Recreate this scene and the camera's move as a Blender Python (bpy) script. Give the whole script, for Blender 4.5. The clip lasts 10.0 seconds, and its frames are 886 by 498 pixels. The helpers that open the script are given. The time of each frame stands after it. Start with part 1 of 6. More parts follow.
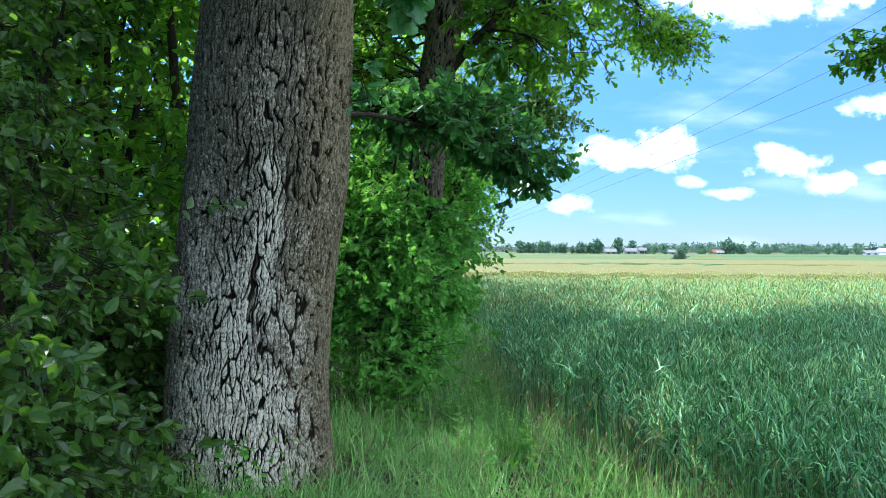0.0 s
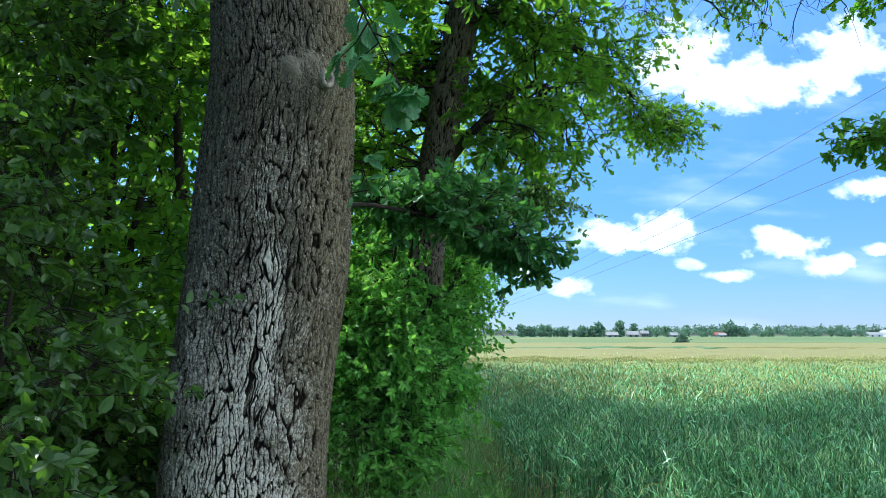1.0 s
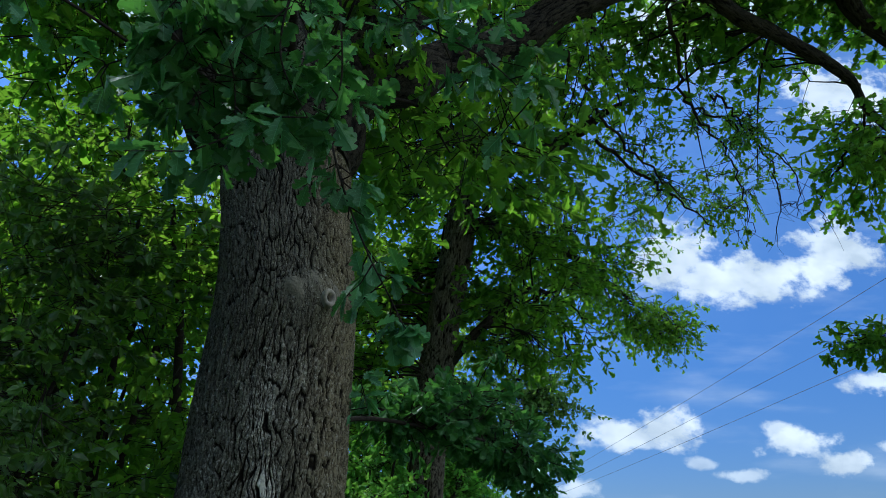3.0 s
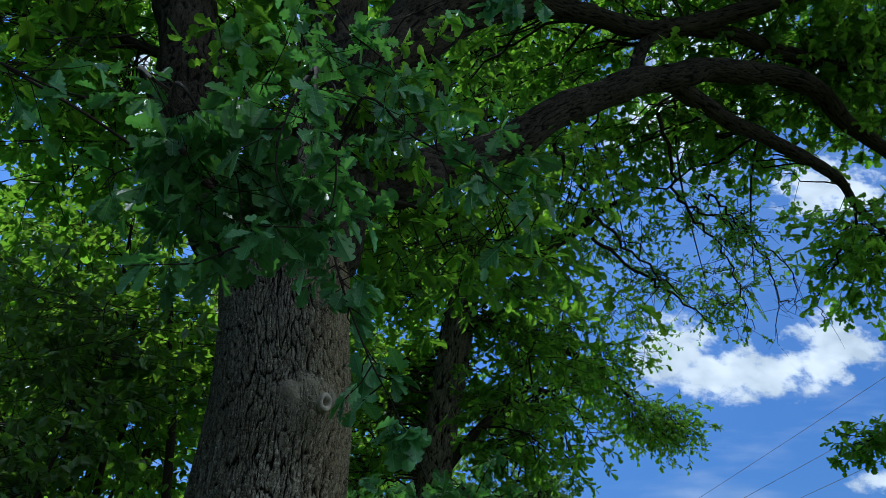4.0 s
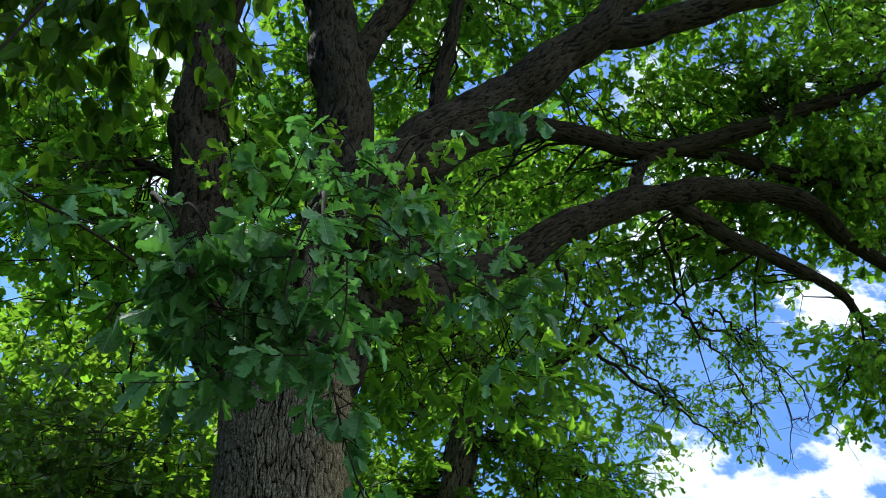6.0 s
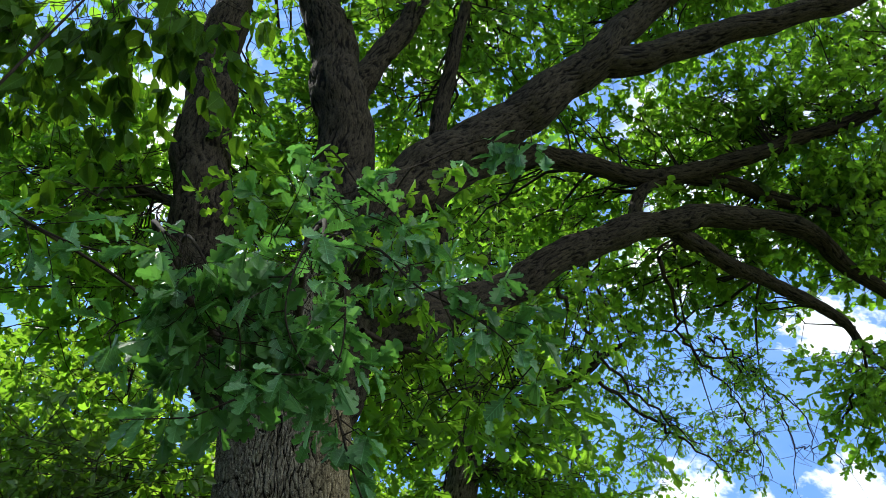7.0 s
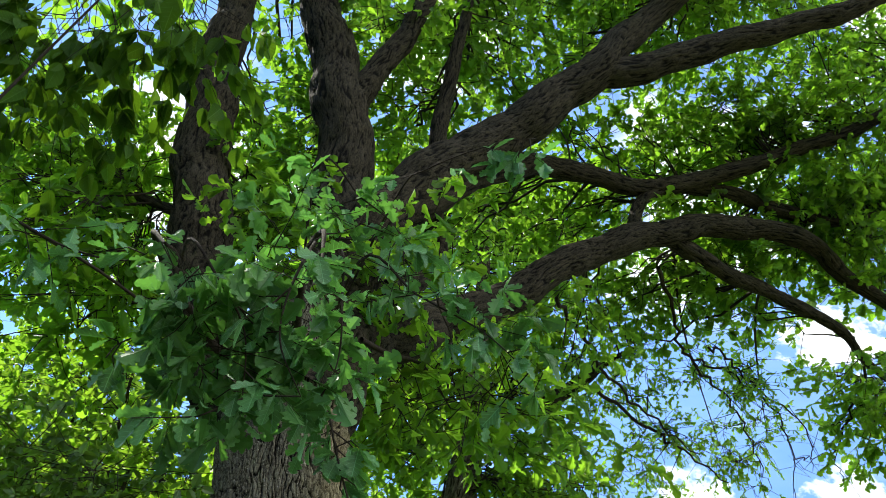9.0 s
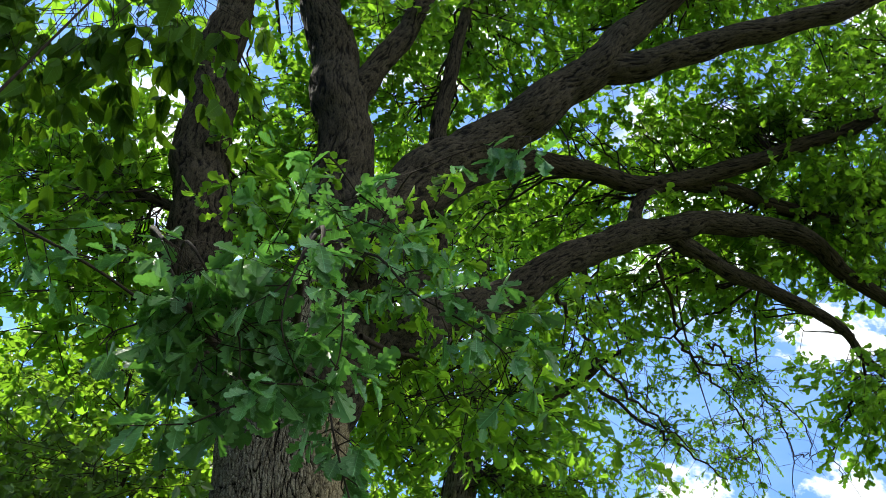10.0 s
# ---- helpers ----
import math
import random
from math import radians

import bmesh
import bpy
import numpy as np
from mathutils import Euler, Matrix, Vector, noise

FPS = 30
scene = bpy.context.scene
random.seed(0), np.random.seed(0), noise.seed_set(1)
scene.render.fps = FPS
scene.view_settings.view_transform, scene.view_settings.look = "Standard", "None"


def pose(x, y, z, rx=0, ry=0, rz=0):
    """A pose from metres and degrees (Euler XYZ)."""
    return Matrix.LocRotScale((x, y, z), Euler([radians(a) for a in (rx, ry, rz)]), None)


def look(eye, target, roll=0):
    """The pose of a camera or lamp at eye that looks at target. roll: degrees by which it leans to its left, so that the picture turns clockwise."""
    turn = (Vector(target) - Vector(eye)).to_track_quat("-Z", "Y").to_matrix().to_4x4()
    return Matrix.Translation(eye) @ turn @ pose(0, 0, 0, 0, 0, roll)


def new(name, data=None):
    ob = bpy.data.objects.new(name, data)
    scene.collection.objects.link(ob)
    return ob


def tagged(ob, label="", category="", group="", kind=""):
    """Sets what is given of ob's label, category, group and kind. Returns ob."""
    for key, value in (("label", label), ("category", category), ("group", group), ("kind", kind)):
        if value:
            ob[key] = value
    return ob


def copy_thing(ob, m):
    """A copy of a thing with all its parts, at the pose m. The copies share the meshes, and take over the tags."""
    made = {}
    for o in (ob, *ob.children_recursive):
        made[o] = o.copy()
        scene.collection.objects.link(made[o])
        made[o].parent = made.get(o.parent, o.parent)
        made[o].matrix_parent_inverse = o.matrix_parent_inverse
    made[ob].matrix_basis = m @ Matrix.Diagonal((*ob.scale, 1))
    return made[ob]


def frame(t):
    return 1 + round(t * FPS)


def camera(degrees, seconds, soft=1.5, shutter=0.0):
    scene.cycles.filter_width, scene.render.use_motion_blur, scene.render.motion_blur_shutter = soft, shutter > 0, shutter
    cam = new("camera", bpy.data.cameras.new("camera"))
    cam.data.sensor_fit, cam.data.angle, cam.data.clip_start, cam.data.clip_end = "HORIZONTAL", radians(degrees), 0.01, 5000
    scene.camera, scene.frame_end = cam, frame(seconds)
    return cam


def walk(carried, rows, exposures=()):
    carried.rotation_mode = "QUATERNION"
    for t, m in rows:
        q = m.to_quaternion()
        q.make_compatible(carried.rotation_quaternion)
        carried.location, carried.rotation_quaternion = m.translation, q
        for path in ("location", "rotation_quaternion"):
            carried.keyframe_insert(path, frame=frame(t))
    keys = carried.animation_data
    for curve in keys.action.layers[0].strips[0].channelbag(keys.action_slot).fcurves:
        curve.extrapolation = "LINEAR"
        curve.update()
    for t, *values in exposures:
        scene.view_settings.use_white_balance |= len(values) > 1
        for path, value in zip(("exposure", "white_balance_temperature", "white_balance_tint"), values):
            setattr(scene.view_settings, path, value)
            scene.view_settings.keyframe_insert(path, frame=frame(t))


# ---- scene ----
cam = camera(62.1, 10.0, 0.5)
PATH = [
    (0.0, (0.000, 0.000, 1.600), (0.000, 10.000, 1.626), 0.29),
    (0.5, (-0.002, 0.007, 1.618), (-0.007, 9.998, 2.184), 0.10),
    (1.0, (0.000, 0.004, 1.637), (-0.006, 9.935, 2.797), -0.02),
    (1.5, (-0.003, 0.000, 1.659), (-0.012, 9.839, 3.462), -0.21),
    (2.0, (-0.001, -0.017, 1.682), (-0.004, 9.671, 4.150), -0.37),
    (2.5, (0.002, -0.035, 1.705), (0.005, 9.461, 4.831), -0.50),
    (2.7, (0.003, -0.041, 1.717), (0.001, 9.379, 5.086), -0.50),
    (3.8, (0.009, -0.075, 1.778), (0.051, 8.767, 6.426), -0.50),
    (4.0, (0.009, -0.078, 1.781), (0.047, 8.660, 6.652), -0.55),
    (4.5, (0.011, -0.085, 1.791), (0.040, 8.385, 7.107), -0.57),
    (5.0, (0.012, -0.092, 1.795), (0.039, 8.149, 7.460), -0.64),
    (5.5, (0.010, -0.096, 1.796), (0.021, 7.949, 7.736), -0.62),
    (5.7, (0.008, -0.097, 1.797), (0.014, 7.875, 7.830), -0.58),
    (7.0, (0.005, -0.100, 1.807), (0.009, 7.558, 8.245), -0.50),
    (7.5, (0.006, -0.105, 1.811), (0.012, 7.494, 8.318), -0.46),
    (8.0, (0.008, -0.112, 1.811), (0.016, 7.450, 8.344), -0.39),
    (8.5, (0.008, -0.114, 1.811), (0.017, 7.447, 8.342), -0.32),
    (9.0, (0.008, -0.112, 1.812), (0.017, 7.468, 8.326), -0.29),
    (9.5, (0.009, -0.108, 1.812), (0.020, 7.491, 8.318), -0.27),
    (10.0, (0.011, -0.109, 1.812), (0.020, 7.503, 8.298), -0.23),
]
EXPOSURES = [(0.0, 0.85, 5500, 4), (0.5, 0.8, 5500, 4), (1.5, 0.36, 5500, 3), (2.5, -0.2, 5400, 3), (3.8, -0.5, 5400, 3), (4.5, -0.38, 5400, 3),
             (5.5, 0.1, 5800, 4), (7.0, 0.58, 6400, 6), (8.0, 0.80, 6600, 6), (9.0, 0.9, 6700, 6), (10.0, 0.75, 6700, 6)]
walk(cam, [(t, look(eye, target, roll)) for t, eye, target, roll in PATH], EXPOSURES)

# ---- sky and sun ----
SUN = Vector((-0.45, 0.32, 0.83)).normalized()
lamp = new("sun", bpy.data.lights.new("sun", "SUN"))
lamp.data.energy, lamp.data.angle, lamp.data.color = 4.5, radians(0.53), (1.0, 0.95, 0.86)
lamp.matrix_world = look(SUN * 60, (0, 0, 0))

# far clouds: (sideways, up) of their middle at unit distance ahead, half width, half height
CLOUDS = [
    (0.235, 0.135, 0.060, 0.020), (0.300, 0.142, 0.042, 0.026), (0.262, 0.124, 0.080, 0.010),
    (0.470, 0.122, 0.052, 0.020), (0.440, 0.136, 0.022, 0.012), (0.530, 0.096, 0.036, 0.015),
    (0.590, 0.200, 0.040, 0.014), (0.335, 0.096, 0.024, 0.007), (0.388, 0.079, 0.030, 0.008),
    (0.170, 0.063, 0.030, 0.012), (0.115, 0.086, 0.022, 0.010), (0.590, 0.116, 0.020, 0.009),
    (0.335, 0.385, 0.065, 0.062), (0.400, 0.352, 0.110, 0.042), (0.480, 0.352, 0.070, 0.036),
    (0.580, 0.395, 0.062, 0.046), (0.545, 0.360, 0.050, 0.030), (0.635, 0.660, 0.090, 0.060),
]


def build_world():
    world = bpy.data.worlds.new("sky")
    scene.world = world
    world.use_nodes = True
    nt = world.node_tree
    nodes, links = nt.nodes, nt.links
    back = nodes["Background"]
    sky = nodes.new("ShaderNodeTexSky")
    sky.sky_type, sky.sun_disc = "NISHITA", False
    sky.sun_elevation, sky.sun_rotation = math.asin(SUN.z), math.atan2(SUN.x, SUN.y)
    sky.air_density, sky.dust_density, sky.ozone_density = 0.85, 0.0, 2.0

    def calc(op, a, b=None, c=None):
        n = nodes.new("ShaderNodeMath")
        n.operation = op
        for k, v in enumerate((a, b, c)):
            if v is None:
                continue
            if isinstance(v, (int, float)):
                n.inputs[k].default_value = v
            else:
                links.new(v, n.inputs[k])
        return n.outputs[0]

    def ramp(value, lo, hi):
        n = nodes.new("ShaderNodeMapRange")
        n.interpolation_type = "SMOOTHSTEP"
        links.new(value, n.inputs[0])
        n.inputs[1].default_value, n.inputs[2].default_value = lo, hi
        return n.outputs[0]

    coord = nodes.new("ShaderNodeTexCoord")
    split = nodes.new("ShaderNodeSeparateXYZ")
    links.new(coord.outputs["Generated"], split.inputs[0])
    x, y, z = split.outputs
    ahead = calc("MAXIMUM", y, 0.05)
    u, v = calc("DIVIDE", x, ahead), calc("DIVIDE", z, ahead)
    flat = nodes.new("ShaderNodeCombineXYZ")
    links.new(u, flat.inputs[0]), links.new(calc("MULTIPLY", v, 1.3), flat.inputs[1])
    puff = nodes.new("ShaderNodeTexNoise")
    puff.inputs["Scale"].default_value, puff.inputs["Detail"].default_value, puff.inputs["Roughness"].default_value = 23, 8, 0.6
    links.new(flat.outputs[0], puff.inputs["Vector"])
    wobble = calc("MULTIPLY", calc("SUBTRACT", puff.outputs[0], 0.5), 2.8)
    total = None
    for u0, v0, a, b in CLOUDS:
        du = calc("DIVIDE", calc("SUBTRACT", u, u0), a)
        dv = calc("DIVIDE", calc("SUBTRACT", v, v0), b)
        d = calc("SQRT", calc("ADD", calc("MULTIPLY", du, du), calc("MULTIPLY", dv, dv)))
        m = calc("MULTIPLY", ramp(calc("ADD", d, wobble), 1.2, 0.45), min(1.0, 0.3 + b * 45))
        total = m if total is None else calc("MAXIMUM", total, m)
    # thin streaks low in the sky and an added, unseen bright bank over the field
    thin = nodes.new("ShaderNodeTexNoise")
    thin.inputs["Scale"].default_value, thin.inputs["Detail"].default_value = 5, 6
    stretch = nodes.new("ShaderNodeVectorMath")
    stretch.operation = "MULTIPLY"
    stretch.inputs[1].default_value = (0.8, 2.6, 1)
    links.new(flat.outputs[0], stretch.inputs[0]), links.new(stretch.outputs[0], thin.inputs["Vector"])
    total = calc("MAXIMUM", total, calc("MULTIPLY", ramp(thin.outputs[0], 0.5, 0.8), 0.35))
    total = calc("MULTIPLY", total, ramp(y, 0.02, 0.2))
    roof = nodes.new("ShaderNodeCombineXYZ")
    up = calc("MAXIMUM", z, 0.05)
    links.new(calc("DIVIDE", x, up), roof.inputs[0]), links.new(calc("DIVIDE", y, up), roof.inputs[1])
    high = nodes.new("ShaderNodeTexNoise")
    high.inputs["Scale"].default_value, high.inputs["Detail"].default_value = 2.6, 7
    links.new(roof.outputs[0], high.inputs["Vector"])
    # bright cloud bank behind right, out of view, added as fill light
    cover = calc("MULTIPLY", ramp(high.outputs[0], 0.40, 0.54), calc("MULTIPLY", calc("MULTIPLY", ramp(y, 0.42, 0.15), ramp(x, -0.05, 0.45)), ramp(z, 0.02, 0.12)))
    front = calc("MULTIPLY", ramp(high.outputs[0], 0.47, 0.58), ramp(z, 0.50, 0.62))
    total = calc("MAXIMUM", total, front)
    total = calc("MAXIMUM", total, calc("MULTIPLY", ramp(z, 0.15, 0.5), 0.08))
    tint = nodes.new("ShaderNodeMix")
    tint.data_type, tint.blend_type = "RGBA", "MULTIPLY"
    tint.inputs[0].default_value = 1.0
    links.new(sky.outputs[0], tint.inputs[6])
    depth = nodes.new("ShaderNodeValToRGB")
    depth.color_ramp.elements[0].position, depth.color_ramp.elements[0].color = 0.0, (0.53, 0.61, 0.91, 1)
    depth.color_ramp.elements[1].position, depth.color_ramp.elements[1].color = 0.5, (1.08, 1.64, 2.34, 1)
    links.new(z, depth.inputs[0]), links.new(depth.outputs[0], tint.inputs[7])
    mix = nodes.new("ShaderNodeMix")
    mix.data_type = "RGBA"
    links.new(total, mix.inputs[0]), links.new(tint.outputs[2], mix.inputs[6])
    shade = nodes.new("ShaderNodeValToRGB")
    shade.color_ramp.elements[0].position, shade.color_ramp.elements[0].color = 0.36, (8.6, 9.2, 10.0, 1)
    shade.color_ramp.elements[1].position, shade.color_ramp.elements[1].color = 0.62, (13.2, 13.3, 13.5, 1)
    lump = nodes.new("ShaderNodeTexNoise")
    lump.inputs["Scale"].default_value, lump.inputs["Detail"].default_value = 14, 5
    links.new(flat.outputs[0], lump.inputs["Vector"]), links.new(lump.outputs[0], shade.inputs[0])
    links.new(shade.outputs[0], mix.inputs[7])
    over = nodes.new("ShaderNodeMix")
    over.data_type = "RGBA"
    links.new(cover, over.inputs[0]), links.new(mix.outputs[2], over.inputs[6])
    over.inputs[7].default_value = (20.0, 19.8, 19.4, 1)
    links.new(over.outputs[2], back.inputs[0])
    back.inputs[1].default_value = 0.095


build_world()


# ---- materials ----
def material(name, rough=0.8):
    m = bpy.data.materials.new(name)
    m.use_nodes = True
    nt = m.node_tree
    bsdf = nt.nodes["Principled BSDF"]
    bsdf.inputs["Roughness"].default_value = rough
    bsdf.inputs["Specular IOR Level"].default_value = 0.3
    return m, nt.nodes, nt.links, bsdf


def noise_node(nodes, links, scale, detail=5, rough=0.6, vector=None, squeeze=None):
    n = nodes.new("ShaderNodeTexNoise")
    n.inputs["Scale"].default_value, n.inputs["Detail"].default_value, n.inputs["Roughness"].default_value = scale, detail, rough
    if vector is None:
        vector = nodes.new("ShaderNodeTexCoord").outputs["Object"]
    if squeeze:
        v = nodes.new("ShaderNodeVectorMath")
        v.operation = "MULTIPLY"
        v.inputs[1].default_value = squeeze
        links.new(vector, v.inputs[0])
        vector = v.outputs[0]
    links.new(vector, n.inputs["Vector"])
    return n.outputs[0]


def ramp_node(nodes, links, value, stops):
    r = nodes.new("ShaderNodeValToRGB")
    el = r.color_ramp.elements
    while len(el) < len(stops):
        el.new(0.5)
    for e, (p, c) in zip(el, stops):
        e.position, e.color = p, (*c, 1)
    links.new(value, r.inputs[0])
    return r.outputs[0]


def mix_node(nodes, links, fac, a, b, blend="MIX"):
    n = nodes.new("ShaderNodeMix")
    n.data_type, n.blend_type = "RGBA", blend
    for k, v in ((0, fac), (6, a), (7, b)):
        if isinstance(v, (int, float)):
            n.inputs[k].default_value = v
        elif isinstance(v, tuple):
            n.inputs[k].default_value = (*v, 1)
        else:
            links.new(v, n.inputs[k])
    return n.outputs[2]


def bump_node(nodes, links, height, strength, distance, bsdf):
    b = nodes.new("ShaderNodeBump")
    b.inputs["Strength"].default_value, b.inputs["Distance"].default_value = strength, distance
    links.new(height, b.inputs["Height"])
    links.new(b.outputs[0], bsdf.inputs["Normal"])


def leaf_material(name, dark, light, glow, through_share=0.42, rough=0.45, patch=0.6, single=False, gloss=0.25):
    """Leaf blade: glossy face, light shines through; every leaf its own shade."""
    m, nodes, links, bsdf = material(name, rough)
    out = nodes["Material Output"]
    if single:
        rand = nodes.new("ShaderNodeObjectInfo").outputs["Random"]
    else:
        rand = nodes.new("ShaderNodeNewGeometry").outputs["Random Per Island"]
    big = noise_node(nodes, links, patch, 3, 0.5)
    base = ramp_node(nodes, links, rand, [(0.0, dark), (0.75, light), (1.0, tuple(c * 1.35 for c in light))])
    base = mix_node(nodes, links, big, base, mix_node(nodes, links, 1.0, base, (1.25, 1.12, 0.7), "MULTIPLY"))
    fleck = noise_node(nodes, links, 60, 3, 0.6)
    base = mix_node(nodes, links, 0.35, base, ramp_node(nodes, links, fleck, [(0.3, tuple(c * 0.55 for c in light)), (0.7, tuple(c * 1.3 for c in light))]))
    if single:
        # pale midrib and slanting side veins along the blade
        xyz = nodes.new("ShaderNodeSeparateXYZ")
        links.new(nodes.new("ShaderNodeTexCoord").outputs["Object"], xyz.inputs[0])

        def calc(op, a, b):
            n = nodes.new("ShaderNodeMath")
            n.operation = op
            for k, v in enumerate((a, b)):
                if isinstance(v, (int, float)):
                    n.inputs[k].default_value = v
                else:
                    links.new(v, n.inputs[k])
            return n.outputs[0]
        off = calc("ABSOLUTE", xyz.outputs[1], 0)
        rib = calc("LESS_THAN", off, 0.010)
        lane = calc("FRACT", calc("MULTIPLY", calc("SUBTRACT", xyz.outputs[0], calc("MULTIPLY", off, 0.9)), 7.0), 0)
        vein = calc("MULTIPLY", calc("LESS_THAN", calc("ABSOLUTE", calc("SUBTRACT", lane, 0.5), 0), 0.05), 0.6)
        base = mix_node(nodes, links, calc("MULTIPLY", calc("MAXIMUM", rib, vein), 0.75), base, tuple(min(1, c * 2.2 + 0.02) for c in light))
    links.new(base, bsdf.inputs["Base Color"])
    bsdf.inputs["Specular IOR Level"].default_value = gloss
    bump_node(nodes, links, noise_node(nodes, links, 90, 2), 0.25, 0.01, bsdf)
    tr = nodes.new("ShaderNodeBsdfTranslucent")
    links.new(ramp_node(nodes, links, rand, [(0.0, tuple(c * 0.6 for c in glow)), (1.0, tuple(c * 1.2 for c in glow))]), tr.inputs[0])
    mix = nodes.new("ShaderNodeMixShader")
    mix.inputs[0].default_value = through_share
    links.new(bsdf.outputs[0], mix.inputs[1]), links.new(tr.outputs[0], mix.inputs[2])
    links.new(mix.outputs[0], out.inputs[0])
    return m


def bark_material(name, dark, light, lichen=0.0, squeeze=(9, 9, 1.6), furrow=True, field_lit=None):
    """Bark: grain along the stem, furrows painted dark like shade, fine cross cracks, and pale lichen on the ridges."""
    m, nodes, links, bsdf = material(name, 0.92)
    bsdf.inputs["Specular IOR Level"].default_value = 0.15
    flat = None
    if furrow:
        # coordinates of the stem pulled straight, so that the grain runs along it
        flat = nodes.new("ShaderNodeAttribute")
        flat.attribute_name = "straight"
        flat = flat.outputs["Vector"]
    grain = noise_node(nodes, links, 4, 8, 0.65, flat, squeeze)
    fine = noise_node(nodes, links, 95, 5, 0.75)
    blotch = noise_node(nodes, links, 1.7, 4, 0.6)
    col = ramp_node(nodes, links, grain, [(0.32, dark), (0.62, light)])
    col = mix_node(nodes, links, 0.40, col, ramp_node(nodes, links, fine, [(0.32, tuple(c * 0.6 for c in dark)), (0.70, tuple(c * 1.25 for c in light))]))
    col = mix_node(nodes, links, blotch, col, mix_node(nodes, links, 1.0, col, (0.72, 0.74, 0.62), "MULTIPLY"))
    if field_lit:
        # browner bark on the side towards the field, with that side's light painted in
        turn = nodes.new("ShaderNodeSeparateXYZ")
        links.new(flat, turn.inputs[0])
        col = mix_node(nodes, links, ramp_node(nodes, links, turn.outputs[0], [(0.17, (0, 0, 0)), (0.36, (1, 1, 1))]), col, mix_node(nodes, links, 1.0, col, field_lit, "MULTIPLY"))
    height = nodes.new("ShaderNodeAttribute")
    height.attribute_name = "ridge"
    if lichen:
        pale = nodes.new("ShaderNodeAttribute")
        pale.attribute_name = "lichen"
        # lichen gathers in patches where the cover is thick, in specks where it is thin
        scatter = nodes.new("ShaderNodeMath")
        scatter.operation = "ADD"
        spread = nodes.new("ShaderNodeMath")
        spread.operation = "MULTIPLY_ADD"
        links.new(noise_node(nodes, links, 44, 8, 0.8), spread.inputs[0])
        spread.inputs[1].default_value, spread.inputs[2].default_value = 2.2, -1.1
        links.new(pale.outputs["Fac"], scatter.inputs[0])
        links.new(spread.outputs[0], scatter.inputs[1])
        patch = ramp_node(nodes, links, scatter.outputs[0], [(0.14, (0, 0, 0)), (0.58, (1, 1, 1))])
        top = nodes.new("ShaderNodeMath")
        top.operation = "MULTIPLY"
        links.new(patch, top.inputs[0])
        links.new(ramp_node(nodes, links, height.outputs["Fac"], [(0.42, (0, 0, 0)), (0.66, (1, 1, 1))]), top.inputs[1])
        col = mix_node(nodes, links, top.outputs[0], col, mix_node(nodes, links, fine, (0.37, 0.345, 0.275), (0.96, 0.90, 0.75)))
        speck = ramp_node(nodes, links, noise_node(nodes, links, 130, 2, 0.5), [(0.68, (0, 0, 0)), (0.72, (1, 1, 1))])
        col = mix_node(nodes, links, mix_node(nodes, links, 1.0, speck, (0.5, 0.5, 0.5), "MULTIPLY"), col, (0.55, 0.54, 0.47))
    # furrow shade painted in: colour drops almost to black where the ridge is low
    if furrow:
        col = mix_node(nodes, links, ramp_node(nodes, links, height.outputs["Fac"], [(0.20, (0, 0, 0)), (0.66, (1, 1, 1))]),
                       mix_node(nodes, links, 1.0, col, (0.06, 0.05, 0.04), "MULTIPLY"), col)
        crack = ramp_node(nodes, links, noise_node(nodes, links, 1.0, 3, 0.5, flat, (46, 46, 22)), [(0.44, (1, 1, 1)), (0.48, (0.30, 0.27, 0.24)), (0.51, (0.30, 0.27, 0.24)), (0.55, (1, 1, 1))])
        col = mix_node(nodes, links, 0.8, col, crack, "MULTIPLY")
    links.new(col, bsdf.inputs["Base Color"])
    both = nodes.new("ShaderNodeMath")
    both.operation = "ADD"
    links.new(crack if furrow else grain, both.inputs[0]), links.new(fine, both.inputs[1])
    bump_node(nodes, links, both.outputs[0], 0.8, 0.007, bsdf)
    return m


def blade_material(name, low, high, glow, share=0.3, rough=0.5, patch=0.7):
    m, nodes, links, bsdf = material(name, rough)
    rand = nodes.new("ShaderNodeNewGeometry").outputs["Random Per Island"]
    base = ramp_node(nodes, links, rand, [(0.0, low), (0.8, high), (1.0, tuple(c * 1.3 for c in high))])
    base = mix_node(nodes, links, noise_node(nodes, links, patch, 4, 0.6), base, mix_node(nodes, links, 1.0, base, (1.15, 1.12, 0.85), "MULTIPLY"))
    links.new(base, bsdf.inputs["Base Color"])
    tr = nodes.new("ShaderNodeBsdfTranslucent")
    tr.inputs[0].default_value = (*glow, 1)
    mix = nodes.new("ShaderNodeMixShader")
    mix.inputs[0].default_value = share
    links.new(bsdf.outputs[0], mix.inputs[1]), links.new(tr.outputs[0], mix.inputs[2])
    links.new(mix.outputs[0], nodes["Material Output"].inputs[0])
    return m


def mottled(name, a, b, scale=3.0, rough=0.9, squeeze=None, bump=0.3, fine=40.0):
    m, nodes, links, bsdf = material(name, rough)
    n1 = noise_node(nodes, links, scale, 7, 0.65, squeeze=squeeze)
    n2 = noise_node(nodes, links, fine, 4, 0.7)
    col = ramp_node(nodes, links, n1, [(0.32, a), (0.68, b)])
    col = mix_node(nodes, links, 0.4, col, ramp_node(nodes, links, n2, [(0.3, tuple(c * 0.6 for c in a)), (0.7, tuple(min(1, c * 1.25) for c in b))]))
    links.new(col, bsdf.inputs["Base Color"])
    bump_node(nodes, links, n2, bump, 0.02, bsdf)
    return m


